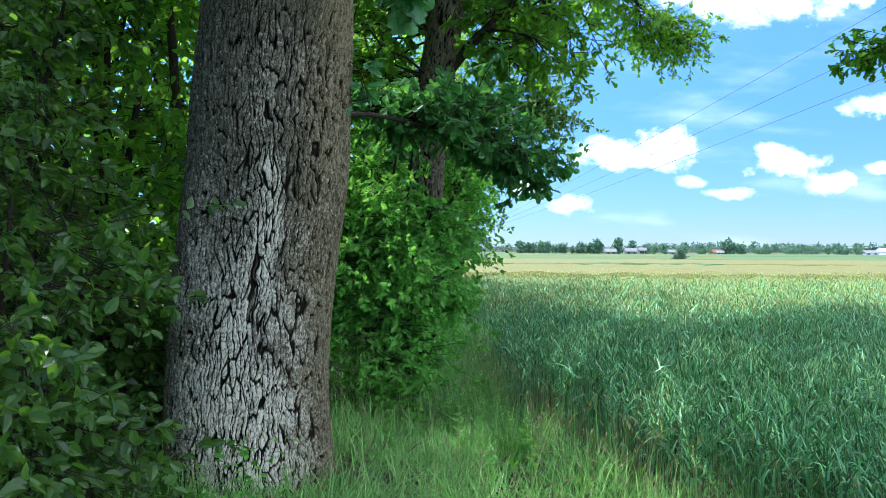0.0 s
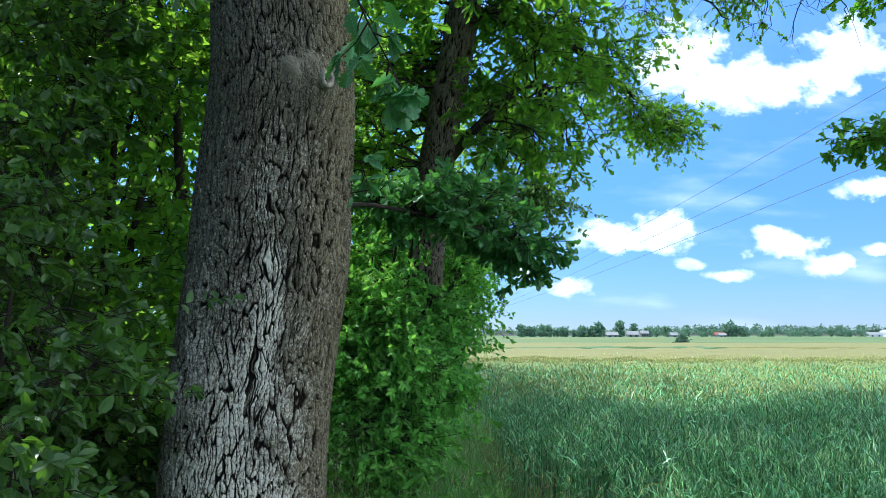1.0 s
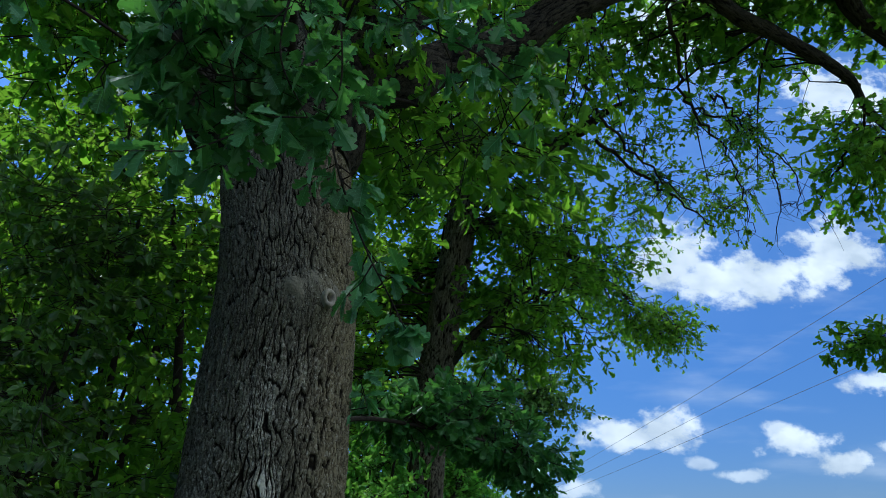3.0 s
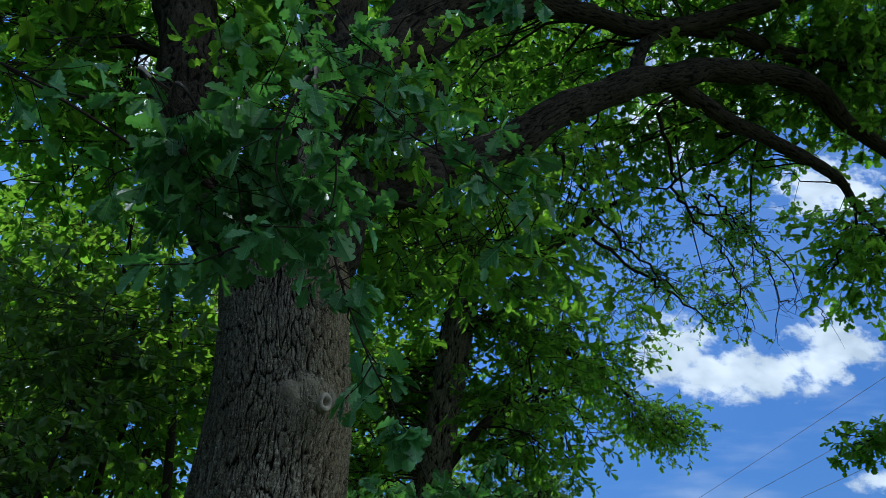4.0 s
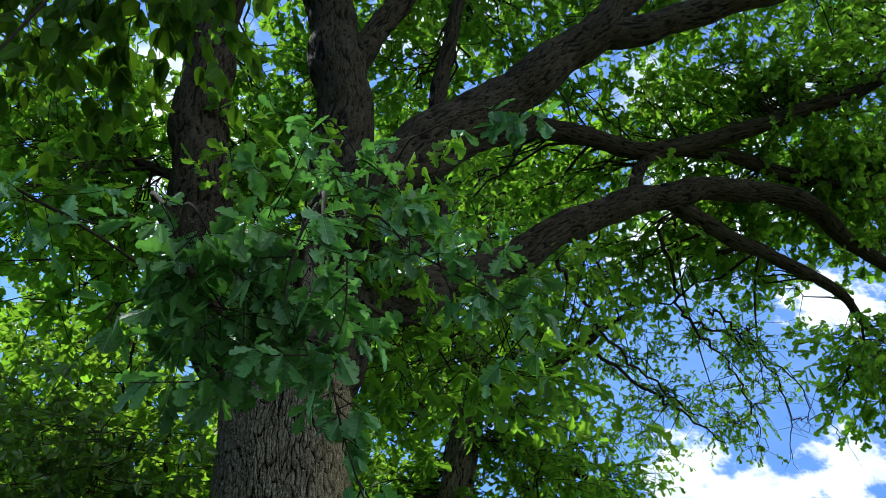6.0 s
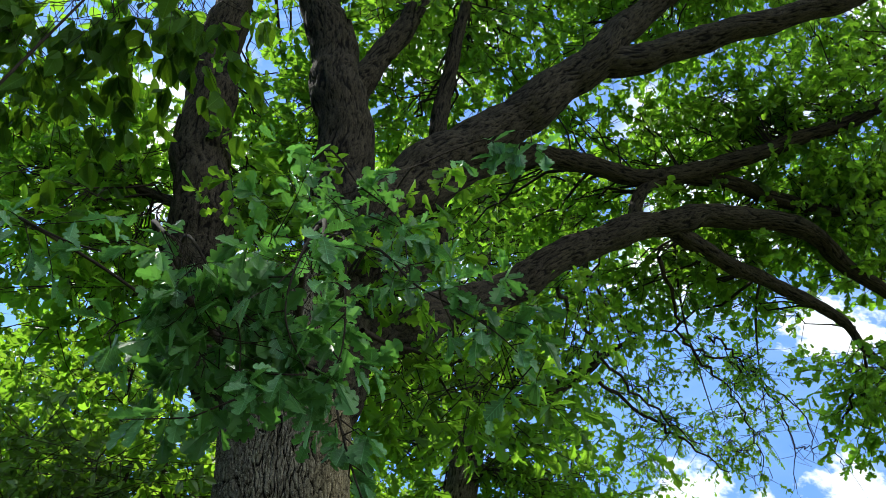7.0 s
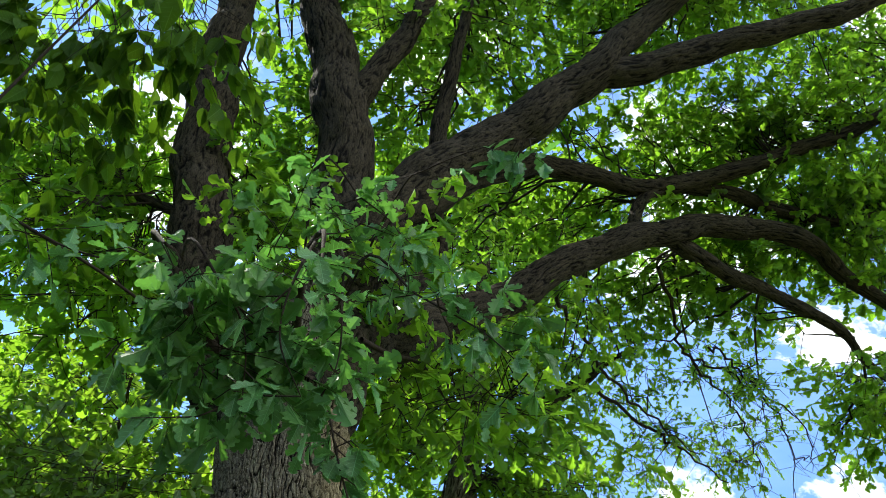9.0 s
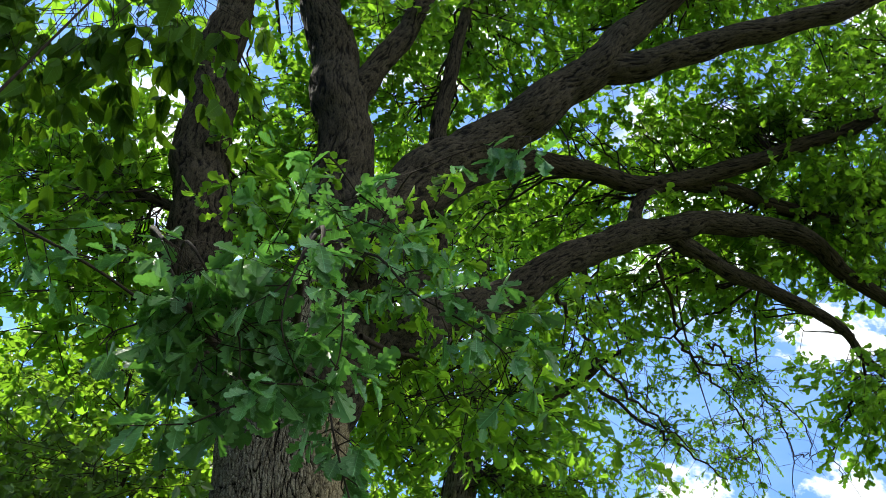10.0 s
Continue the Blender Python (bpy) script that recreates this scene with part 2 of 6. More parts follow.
# crown leaves painted darker as if shaded; low and near ones painted lighter
OAK_LEAF_SHADED = leaf_material("oak_leaf_shaded", (0.012, 0.036, 0.007), (0.036, 0.086, 0.018), (0.36, 0.70, 0.040), 0.52)
OAK_LEAF_LIT = leaf_material("oak_leaf_low_lit", (0.022, 0.076, 0.020), (0.078, 0.195, 0.066), (0.16, 0.42, 0.06), 0.36, 0.40, gloss=0.35)
OAK_LEAF_SINGLE = leaf_material("oak_leaf_near", (0.030, 0.100, 0.034), (0.105, 0.260, 0.115), (0.15, 0.40, 0.06), 0.34, single=True, rough=0.38, gloss=0.4)
# shade of the wood painted in: leaf colour kept dark
WOOD_LEAF_SHADED = leaf_material("shrub_leaf_shaded", (0.012, 0.034, 0.006), (0.060, 0.120, 0.026), (0.22, 0.44, 0.03), 0.38, 0.36, gloss=0.5)
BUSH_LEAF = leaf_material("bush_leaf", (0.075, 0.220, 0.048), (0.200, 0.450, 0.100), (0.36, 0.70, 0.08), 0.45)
# sunlight painted in: brighter, yellower leaf copy for trees lit by the sun
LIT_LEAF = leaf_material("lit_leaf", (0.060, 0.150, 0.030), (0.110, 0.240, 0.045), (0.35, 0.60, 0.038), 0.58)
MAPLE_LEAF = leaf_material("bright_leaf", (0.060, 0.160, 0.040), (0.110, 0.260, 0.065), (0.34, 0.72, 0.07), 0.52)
# silhouette shade painted into the overhanging leaves
SHADE_LEAF = leaf_material("sapling_leaf_shaded", (0.012, 0.036, 0.005), (0.034, 0.085, 0.012), (0.14, 0.29, 0.012), 0.34, 0.6, single=True, gloss=0.06)
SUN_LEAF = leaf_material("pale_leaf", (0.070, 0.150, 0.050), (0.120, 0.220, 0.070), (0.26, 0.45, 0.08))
# haze painted in: far leaves made paler and bluer
FAR_LEAF_HAZED = leaf_material("far_leaf_hazed", (0.120, 0.220, 0.185), (0.190, 0.300, 0.230), (0.20, 0.34, 0.16), 0.35, 0.8, 0.05)
OAK_BARK = bark_material("oak_bark", (0.056, 0.051, 0.040), (0.245, 0.224, 0.177), lichen=1.0, field_lit=(1.25, 1.14, 0.92))
# limb bark painted darker than the trunk's, as if shaded against the sky
LIMB_BARK_SHADED = bark_material("limb_bark_shaded", (0.008, 0.006, 0.004), (0.074, 0.062, 0.044))
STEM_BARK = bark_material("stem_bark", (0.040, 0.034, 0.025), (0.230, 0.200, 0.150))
STEM_PLAIN = bark_material("stem_plain", (0.020, 0.016, 0.010), (0.105, 0.090, 0.062), furrow=False)
TWIG_BARK = bark_material("twig_bark", (0.014, 0.011, 0.009), (0.050, 0.038, 0.030), furrow=False)
CALLUS_BARK = bark_material("callus_bark", (0.075, 0.065, 0.048), (0.300, 0.265, 0.205), furrow=False)
CUT_WOOD = mottled("cut_wood", (0.200, 0.170, 0.125), (0.420, 0.370, 0.290), 14)
WHEAT = blade_material("wheat_leaf", (0.014, 0.066, 0.030), (0.310, 0.610, 0.290), (0.26, 0.52, 0.16), 0.14, 0.32)
WHEAT_EAR = blade_material("wheat_ear", (0.160, 0.320, 0.130), (0.350, 0.530, 0.240), (0.36, 0.54, 0.20), 0.3, 0.6)
# sunlight painted in: yellower ears for the wheat beyond the tree's shade
WHEAT_EAR_SUNLIT = blade_material("wheat_ear_sunlit", (0.260, 0.300, 0.095), (0.480, 0.490, 0.180), (0.46, 0.52, 0.18), 0.3, 0.6)
GRASS = blade_material("grass_blade", (0.014, 0.070, 0.014), (0.380, 0.640, 0.220), (0.36, 0.62, 0.16), 0.35, 0.36)
DRY = blade_material("dry_grass", (0.20, 0.18, 0.08), (0.34, 0.30, 0.15), (0.30, 0.26, 0.12), 0.2)
YELLOWED = blade_material("yellowed_leaf", (0.34, 0.27, 0.06), (0.58, 0.44, 0.10), (0.5, 0.4, 0.1), 0.25)
SOIL = mottled("soil_litter", (0.032, 0.029, 0.016), (0.075, 0.070, 0.035), 1.5)
CROP_TOP = mottled("crop_top", (0.165, 0.205, 0.070), (0.235, 0.265, 0.095), 0.35, squeeze=(1, 3, 1), bump=1.0, fine=14)
CROP_GOLD = mottled("crop_gold", (0.185, 0.172, 0.052), (0.235, 0.212, 0.068), 0.12, squeeze=(0.5, 2, 1), bump=1.0, fine=8)
CROP_GREEN = mottled("crop_green", (0.105, 0.150, 0.046), (0.145, 0.190, 0.062), 0.05, squeeze=(0.4, 2, 1), bump=1.0, fine=6)
CROP_DARK = mottled("crop_dark", (0.075, 0.14, 0.05), (0.11, 0.18, 0.065), 0.05, squeeze=(0.4, 2, 1), bump=1.0, fine=6)
PLASTER = mottled("plaster", (0.20, 0.195, 0.18), (0.30, 0.29, 0.27), 0.8)
WHITE_SHEET = mottled("white_sheet", (0.70, 0.72, 0.74), (0.80, 0.81, 0.82), 0.3, rough=0.5)
RED_TILE = mottled("red_tile", (0.26, 0.09, 0.06), (0.36, 0.14, 0.09), 1.0)
GREY_TILE = mottled("grey_tile", (0.22, 0.21, 0.20), (0.33, 0.32, 0.31), 1.0)
PANE = mottled("dark_pane", (0.03, 0.035, 0.04), (0.06, 0.065, 0.07), 1.0, rough=0.15)
CONCRETE = mottled("pole_concrete", (0.36, 0.36, 0.34), (0.48, 0.47, 0.45), 2.0)
WIRE = mottled("wire_metal", (0.10, 0.10, 0.11), (0.16, 0.16, 0.17), 5.0, rough=0.5)


# ---- mesh tools ----
def mesh_from(name, verts, faces, mat, smooth=True):
    """faces: list of integer arrays, each (n, corners)."""
    me = bpy.data.meshes.new(name)
    verts = np.asarray(verts, dtype=np.float32)
    me.vertices.add(len(verts))
    me.vertices.foreach_set("co", verts.ravel())
    loops = np.concatenate([np.asarray(f, dtype=np.int32).ravel() for f in faces])
    sizes = np.concatenate([np.full(len(f), np.asarray(f).shape[1], dtype=np.int32) for f in faces])
    me.loops.add(len(loops))
    me.loops.foreach_set("vertex_index", loops)
    me.polygons.add(len(sizes))
    starts = np.concatenate([[0], np.cumsum(sizes)[:-1]]).astype(np.int32)
    me.polygons.foreach_set("loop_start", starts)
    me.polygons.foreach_set("use_smooth", np.full(len(sizes), smooth, dtype=bool))
    me.update(calc_edges=True)
    me.validate()
    me.materials.append(mat)
    return me


def part(name, me, parent=None, label="", kind="", at=None):
    ob = new(name, me)
    if parent is not None:
        ob.parent = parent
    if at is not None:
        ob.location = at
    return tagged(ob, label=label, kind=kind)


def merged(pieces):
    """Joins (verts, faces) pieces."""
    vs, fs, n = [], {}, 0
    for v, f in pieces:
        vs.append(v)
        for a in f:
            a = np.asarray(a)
            fs.setdefault(a.shape[1], []).append(a + n)
        n += len(v)
    return np.concatenate(vs), [np.concatenate(a) for a in fs.values()]


def unit(v):
    return v / np.maximum(np.linalg.norm(v, axis=-1, keepdims=True), 1e-9)


def tubes(pts, radii, sides=5):
    """pts (m, k, 3), radii (m, k): m tapered round rods of k rings."""
    m, k, _ = pts.shape
    tan = unit(np.gradient(pts, axis=1))
    ref = np.where(np.abs(tan[..., 2:3]) > 0.9, np.array([1.0, 0.0, 0.0]), np.array([0.0, 0.0, 1.0]))
    ref = ref[:, :1] + 0 * ref
    side = unit(np.cross(tan, ref))
    top = np.cross(side, tan)
    a = np.arange(sides) / sides * 2 * np.pi
    ring = side[:, :, None] * np.cos(a)[None, None, :, None] + top[:, :, None] * np.sin(a)[None, None, :, None]
    v = pts[:, :, None] + ring * radii[:, :, None, None]
    idx = np.arange(m * k * sides).reshape(m, k, sides)
    nxt = np.roll(idx, -1, axis=2)
    f = np.stack([idx[:, :-1], nxt[:, :-1], nxt[:, 1:], idx[:, 1:]], axis=-1).reshape(-1, 4)
    return v.reshape(-1, 3), [f]


def smooth_path(points, per=8):
    """Catmull-Rom through rows (x, y, z, radius)."""
    p = np.array(points, dtype=float)
    p = np.vstack([2 * p[0] - p[1], p, 2 * p[-1] - p[-2]])
    out = []
    for i in range(1, len(p) - 2):
        for s in np.arange(per) / per:
            out.append(0.5 * (2 * p[i] + (p[i + 1] - p[i - 1]) * s + (2 * p[i - 1] - 5 * p[i] + 4 * p[i + 1] - p[i + 2]) * s * s
                              + (3 * p[i] - p[i - 1] - 3 * p[i + 1] + p[i + 2]) * s ** 3))
    out.append(p[-2])
    return np.array(out)


OAK_FINE = [(0, 0), (0.03, 0.012), (0.10, 0.014)] + [(0.12 + 0.86 * k / 30, (0.05 + 0.27 * math.sin(math.pi * (0.03 + 0.93 * k / 30) ** 1.5) ** 0.75) * (0.36 + 0.64 * abs(math.sin(math.pi * (3.6 * k / 30 + 0.15))) ** 0.6)) for k in range(31)] + [(1, 0.0)]
OVAL_FINE = [(0, 0)] + [(0.03 + 0.94 * k / 13, 0.30 * math.sin(math.pi * (0.04 + 0.93 * k / 13) ** 0.85) ** 0.85 + 0.008 * (-1) ** k) for k in range(14)] + [(1, 0.0)]
OAK_LIGHT = [(0, 0), (0.22, 0.15), (0.34, 0.075), (0.50, 0.25), (0.60, 0.12), (0.76, 0.28), (0.95, 0.17), (1, 0.04)]
OVAL = [(0, 0), (0.2, 0.21), (0.5, 0.29), (0.8, 0.17), (1, 0)]
LOBED = [(0, 0), (0.05, 0.28), (0.30, 0.22), (0.42, 0.50), (0.56, 0.22), (0.78, 0.27), (1, 0)]


def leaf_template(half, curl=0.22, fold=0.25):
    h = np.array(half)
    n = len(h)
    right = np.stack([h[:, 0], h[:, 1], h[:, 1] * fold - curl * h[:, 0] ** 2], axis=1)
    left = right * np.array([1, -1, 1])
    v = np.vstack([right, left[1:-1]])
    fr = list(range(n))
    fl = [0] + [n - 1] + list(range(2 * n - 3, n - 1, -1))
    return v, [np.array([fr]), np.array([fl])]


def leaves(at, tip, normal, size, half, curl=0.22, fold=0.25):
    """Many leaves: places, tip directions, face normals (n, 3) and lengths (n)."""
    tv, tf = leaf_template(half, curl, fold)
    x = unit(tip)
    y = unit(np.cross(normal, x))
    z = np.cross(x, y)
    frame_of = np.stack([x, y, z], axis=1) * size[:, None, None]
    v = at[:, None] + np.einsum("kj,njd->nkd", tv, frame_of)
    n, k = len(at), len(tv)
    off = (np.arange(n) * k)[:, None]
    return v.reshape(-1, 3), [off + f for f in tf]


def ball(rng, n):
    v = rng.normal(size=(n, 3))
    return unit(v) * rng.random((n, 1)) ** (1 / 3)


def foliage(rng, anchors, blobs, tufts=8, per=9, size=0.11, spread=0.45, half=OAK_LIGHT, droop=0.25, curl=0.22, arch=0.12, singles=None, girth=1.0, face=(0, -0.25, 0.75)):
    """Branches from the anchors into blobs (x, y, z, rx, ry, rz, n), with twigs and leaf tufts on them. Returns wood, leaf pieces."""
    cs = np.concatenate([np.array(b[:3]) + ball(rng, int(b[6])) * np.array(b[3:6]) for b in blobs])
    d = np.linalg.norm(anchors[None, :, :3] - cs[:, None], axis=2)
    pick = np.argmin(d * (1 + 0.15 * rng.random(d.shape)), axis=1)
    a = anchors[pick, :3]
    span = np.linalg.norm(cs - a, axis=1)
    s = np.linspace(0, 1, 7)[None, :, None]
    mid = (a + cs) / 2 + np.array([0, 0, arch]) * span[:, None] + rng.normal(size=a.shape) * 0.1 * span[:, None]
    pts = (1 - s) ** 2 * a[:, None] + 2 * s * (1 - s) * mid[:, None] + s ** 2 * cs[:, None]
    wig = rng.normal(size=pts.shape) * 0.035 * np.minimum(span, 2)[:, None, None]
    wig[:, 0] = 0
    pts = pts + wig
    r0 = np.minimum(0.008 + 0.008 * span, anchors[pick, 3] * 0.7) if anchors.shape[1] > 3 else 0.006 + 0.007 * span
    rad = girth * r0[:, None] * np.linspace(1, 0.3, 7)[None]
    wood = [tubes(pts, rad, 5)]
    m = len(cs)
    s0 = 0.35 + 0.65 * rng.random((m, tufts))
    s0[:, 0] = 1.0
    i0 = np.clip((s0 * 6).astype(int), 0, 5)
    fr = (s0 * 6 - i0)[..., None]
    row = np.arange(m)[:, None]
    start = pts[row, i0] * (1 - fr) + pts[row, i0 + 1] * fr
    out = rng.normal(size=(m, tufts, 3)) * np.array([1, 1, 0.6]) * spread + unit(cs - a)[:, None] * spread * 0.5 - np.array([0, 0, droop * spread])
    end = start + out
    knee = (start + end) / 2 + rng.normal(size=end.shape) * spread * 0.12
    tw = np.stack([start, knee, end], axis=2).reshape(-1, 3, 3)
    wood.append(tubes(tw, np.broadcast_to(np.array([0.006, 0.004, 0.002]) * (1 + spread) * girth, (len(tw), 3)), 3))
    k = len(tw)
    along = 1.05 - 0.85 * rng.random((k, per, 1)) ** 1.8
    base = tw[:, 1][:, None] * (1 - along) + tw[:, 2][:, None] * along
    tdir = unit(tw[:, 2] - tw[:, 1])
    tip = tdir[:, None] * 0.7 + rng.normal(size=(k, per, 3)) * 0.75 - np.array([0, 0, droop])
    nor = np.array(face) + rng.normal(size=(k, per, 3)) * 0.75
    sz = size * (0.6 + 0.6 * rng.random(k * per))
    sets = [base.reshape(-1, 3), tip.reshape(-1, 3), nor.reshape(-1, 3), sz]
    if singles is not None:
        pick1 = np.zeros(len(sz), dtype=bool)
        pick1[rng.permutation(len(sz))[:min(280, len(sz) * 4 // 5)]] = True
        singles.extend(s[pick1] for s in sets)
        sets = [s[~pick1] for s in sets]
    leaf = leaves(*sets, half, curl)
    return merged(wood), leaf


def ribbons(rng, base, az, length, lean, bend, width, segs=3, twist=0.5):
    """Grass-like blades: base (n, 3), heading, length, lean from upright and extra bend in radians."""
    n = len(base)
    p = base.copy()
    side = np.stack([-np.sin(az), np.cos(az), np.zeros(n)], axis=1)
    side = unit(side + rng.normal(size=(n, 3)) * twist * 0.3)
    rows_l = []
    for i in range(segs + 1):
        w = width * (1 - (i / segs) ** 1.6) + 0.0006
        rows_l.append(np.stack([p - side * w[:, None] / 2, p + side * w[:, None] / 2], axis=1))
        if i == segs:
            break
        ang = lean + bend * (i + 0.5) / segs
        step = length / segs
        p = p + np.stack([np.cos(az) * np.sin(ang) * step, np.sin(az) * np.sin(ang) * step, np.cos(ang) * step], axis=1)
    v = np.stack(rows_l, axis=1).reshape(-1, 3)
    k = 2 * (segs + 1)
    off = (np.arange(n) * k)[:, None, None]
    quad = np.array([[2 * i, 2 * i + 1, 2 * i + 3, 2 * i + 2] for i in range(segs)])
    return (v, [(off + quad[None]).reshape(-1, 4)]), p


def spindles(at, axis, length, radius):
    """Slim four-sided ears."""
    x = unit(axis)
    y = unit(np.cross(x, np.array([0.3, 0.9, 0.1])))
    z = np.cross(x, y)
    n = len(at)
    m = at + x * length[:, None] * 0.45
    v = np.stack([at, m + y * radius[:, None], m + (z * 0.87 - y * 0.5) * radius[:, None], m - (z * 0.87 + y * 0.5) * radius[:, None], at + x * length[:, None]], axis=1)
    f = np.array([[0, 2, 1], [0, 3, 2], [0, 1, 3], [4, 1, 2], [4, 2, 3], [4, 3, 1]])
    return v.reshape(-1, 3), [((np.arange(n) * 5)[:, None, None] + f[None]).reshape(-1, 3)]


def box(x0, y0, z0, x1, y1, z1):
    v = np.array([(x, y, z) for z in (z0, z1) for x, y in ((x0, y0), (x1, y0), (x1, y1), (x0, y1))], dtype=float)
    f = np.array([[0, 3, 2, 1], [4, 5, 6, 7], [0, 1, 5, 4], [1, 2, 6, 5], [2, 3, 7, 6], [3, 0, 4, 7]])
    return v, [f]


def thing(name, at, label, category, group="", kind=""):
    ob = new(name)
    ob.location = at
    ob.empty_display_size = 0.2
    return tagged(ob, label=label, category=category, group=group, kind=kind)


def rel(piece, base):
    v, f = piece
    return v - np.array(base), f


# ---- ground and fields ----
def ground_height(x, y):
    """Low bank on which the big oak and the wood's edge stand."""
    return 0.30 * np.exp(-(((x + 1.5) / 1.25) ** 2 + ((y - 4.4) / 1.5) ** 2))


def build_ground():
    xs = np.concatenate([[-3800, -2000, -1000, -500, -250, -120, -60, -30], np.linspace(-16, 16, 65), [30, 60, 120, 250, 500, 1000, 2000, 3800]])
    ys = np.concatenate([[-3800, -1500, -500, -150, -50, -20], np.linspace(-8, 24, 65), [32, 45, 70, 110, 180, 300, 450, 700, 1200, 2200, 4200]])
    gx, gy = np.meshgrid(xs, ys)
    near = np.exp(-((gx / 14) ** 2 + ((gy - 6) / 16) ** 2))
    gz = near * (0.03 * np.sin(gx * 2.1 + 0.6 * gy) + 0.025 * np.sin(gy * 1.7 - gx * 0.8))
    gz += ground_height(gx, gy)
    gz += np.clip((np.hypot(gx, gy) - 900) / 1600, 0, 2) ** 1.5 * 9 * (gx > -400)
    v = np.stack([gx, gy, gz], axis=-1).reshape(-1, 3)
    ny, nx = gx.shape
    i = (np.arange(ny - 1)[:, None] * nx + np.arange(nx - 1)[None]).ravel()
    me = mesh_from("ground", v, [np.stack([i, i + 1, i + nx + 1, i + nx], axis=1)], SOIL)
    part("ground", me, label="dark earth with leaf litter under trees and crops", kind="structure")


build_ground()


def crop_sheet(name, x0, x1, y0, y1, z, mat, label, seed, nx=60, ny=40, rough=0.05):
    """A block of standing crop seen as one mass: uneven top and steep sides down to the ground."""
    rng = np.random.default_rng(seed)
    gx, gy = np.meshgrid(np.linspace(x0, x1, nx), np.linspace(0, 1, ny) ** 1.6 * (y1 - y0) + y0)
    gz = z + rng.normal(size=gx.shape) * rough
    gz[0], gz[-1], gz[:, 0], gz[:, -1] = 0, 0, 0, 0
    v = np.stack([gx, gy, gz], axis=-1).reshape(-1, 3)
    i = (np.arange(ny - 1)[:, None] * nx + np.arange(nx - 1)[None]).ravel()
    me = mesh_from(name, v, [np.stack([i, i + 1, i + nx + 1, i + nx], axis=1)], mat)
    part(name, me, label=label, kind="structure")


crop_sheet("crop_field_1", 1.1, 50, 14, 28, 0.60, CROP_TOP, "green wheat standing thick in sunlight", 1, 150, 80, 0.05)
# field added right and behind, mostly out of view, to bounce sunlight
crop_sheet("crop_field_11", 3.2, 60, -60, 7.4, 0.62, CROP_TOP, "green wheat standing thick beside the path", 11, 60, 60, 0.05)
crop_sheet("crop_field_2", -14, 90, 28.2, 50, 0.74, CROP_GOLD, "ripening pale yellow strip of cereal", 2, 90, 30)
crop_sheet("crop_field_3", -24, 20, 50.3, 54, 0.74, CROP_DARK, "narrow dark green strip of root crop", 3, 60, 10)
crop_sheet("crop_field_4", 20.5, 130, 50.3, 54, 0.72, CROP_GOLD, "ripening pale yellow strip of cereal", 4, 60, 10)
crop_sheet("crop_field_5", -40, 170, 54.5, 90, 0.72, CROP_GOLD, "pale straw-coloured cereal field", 5, 60, 20)
crop_sheet("crop_field_6", -70, 240, 90.5, 170, 0.66, CROP_GREEN, "light green cereal field", 6, 60, 20)
crop_sheet("crop_field_7", 70, 260, 170.5, 200, 0.66, CROP_DARK, "dark green field strip", 7, 40, 10)
crop_sheet("crop_field_8", -90, 69, 170.5, 200, 0.66, CROP_GOLD, "pale straw-coloured cereal field", 8, 40, 10)
crop_sheet("crop_field_9", -140, 420, 200.5, 330, 0.6, CROP_GREEN, "light green cereal field", 9, 40, 10)
crop_sheet("crop_field_10", -900, 2600, 331, 2600, 0.5, CROP_GREEN, "far green meadows before the woods", 10, 120, 60)


def wheat_edge(y):
    """The line along which the wheat meets the verge."""
    return 0.60 + 0.34 * np.clip(6.6 - y, 0, 9) + 0.07 * np.sin(y * 2.3) + 0.05 * np.sin(y * 5.1 + 1)


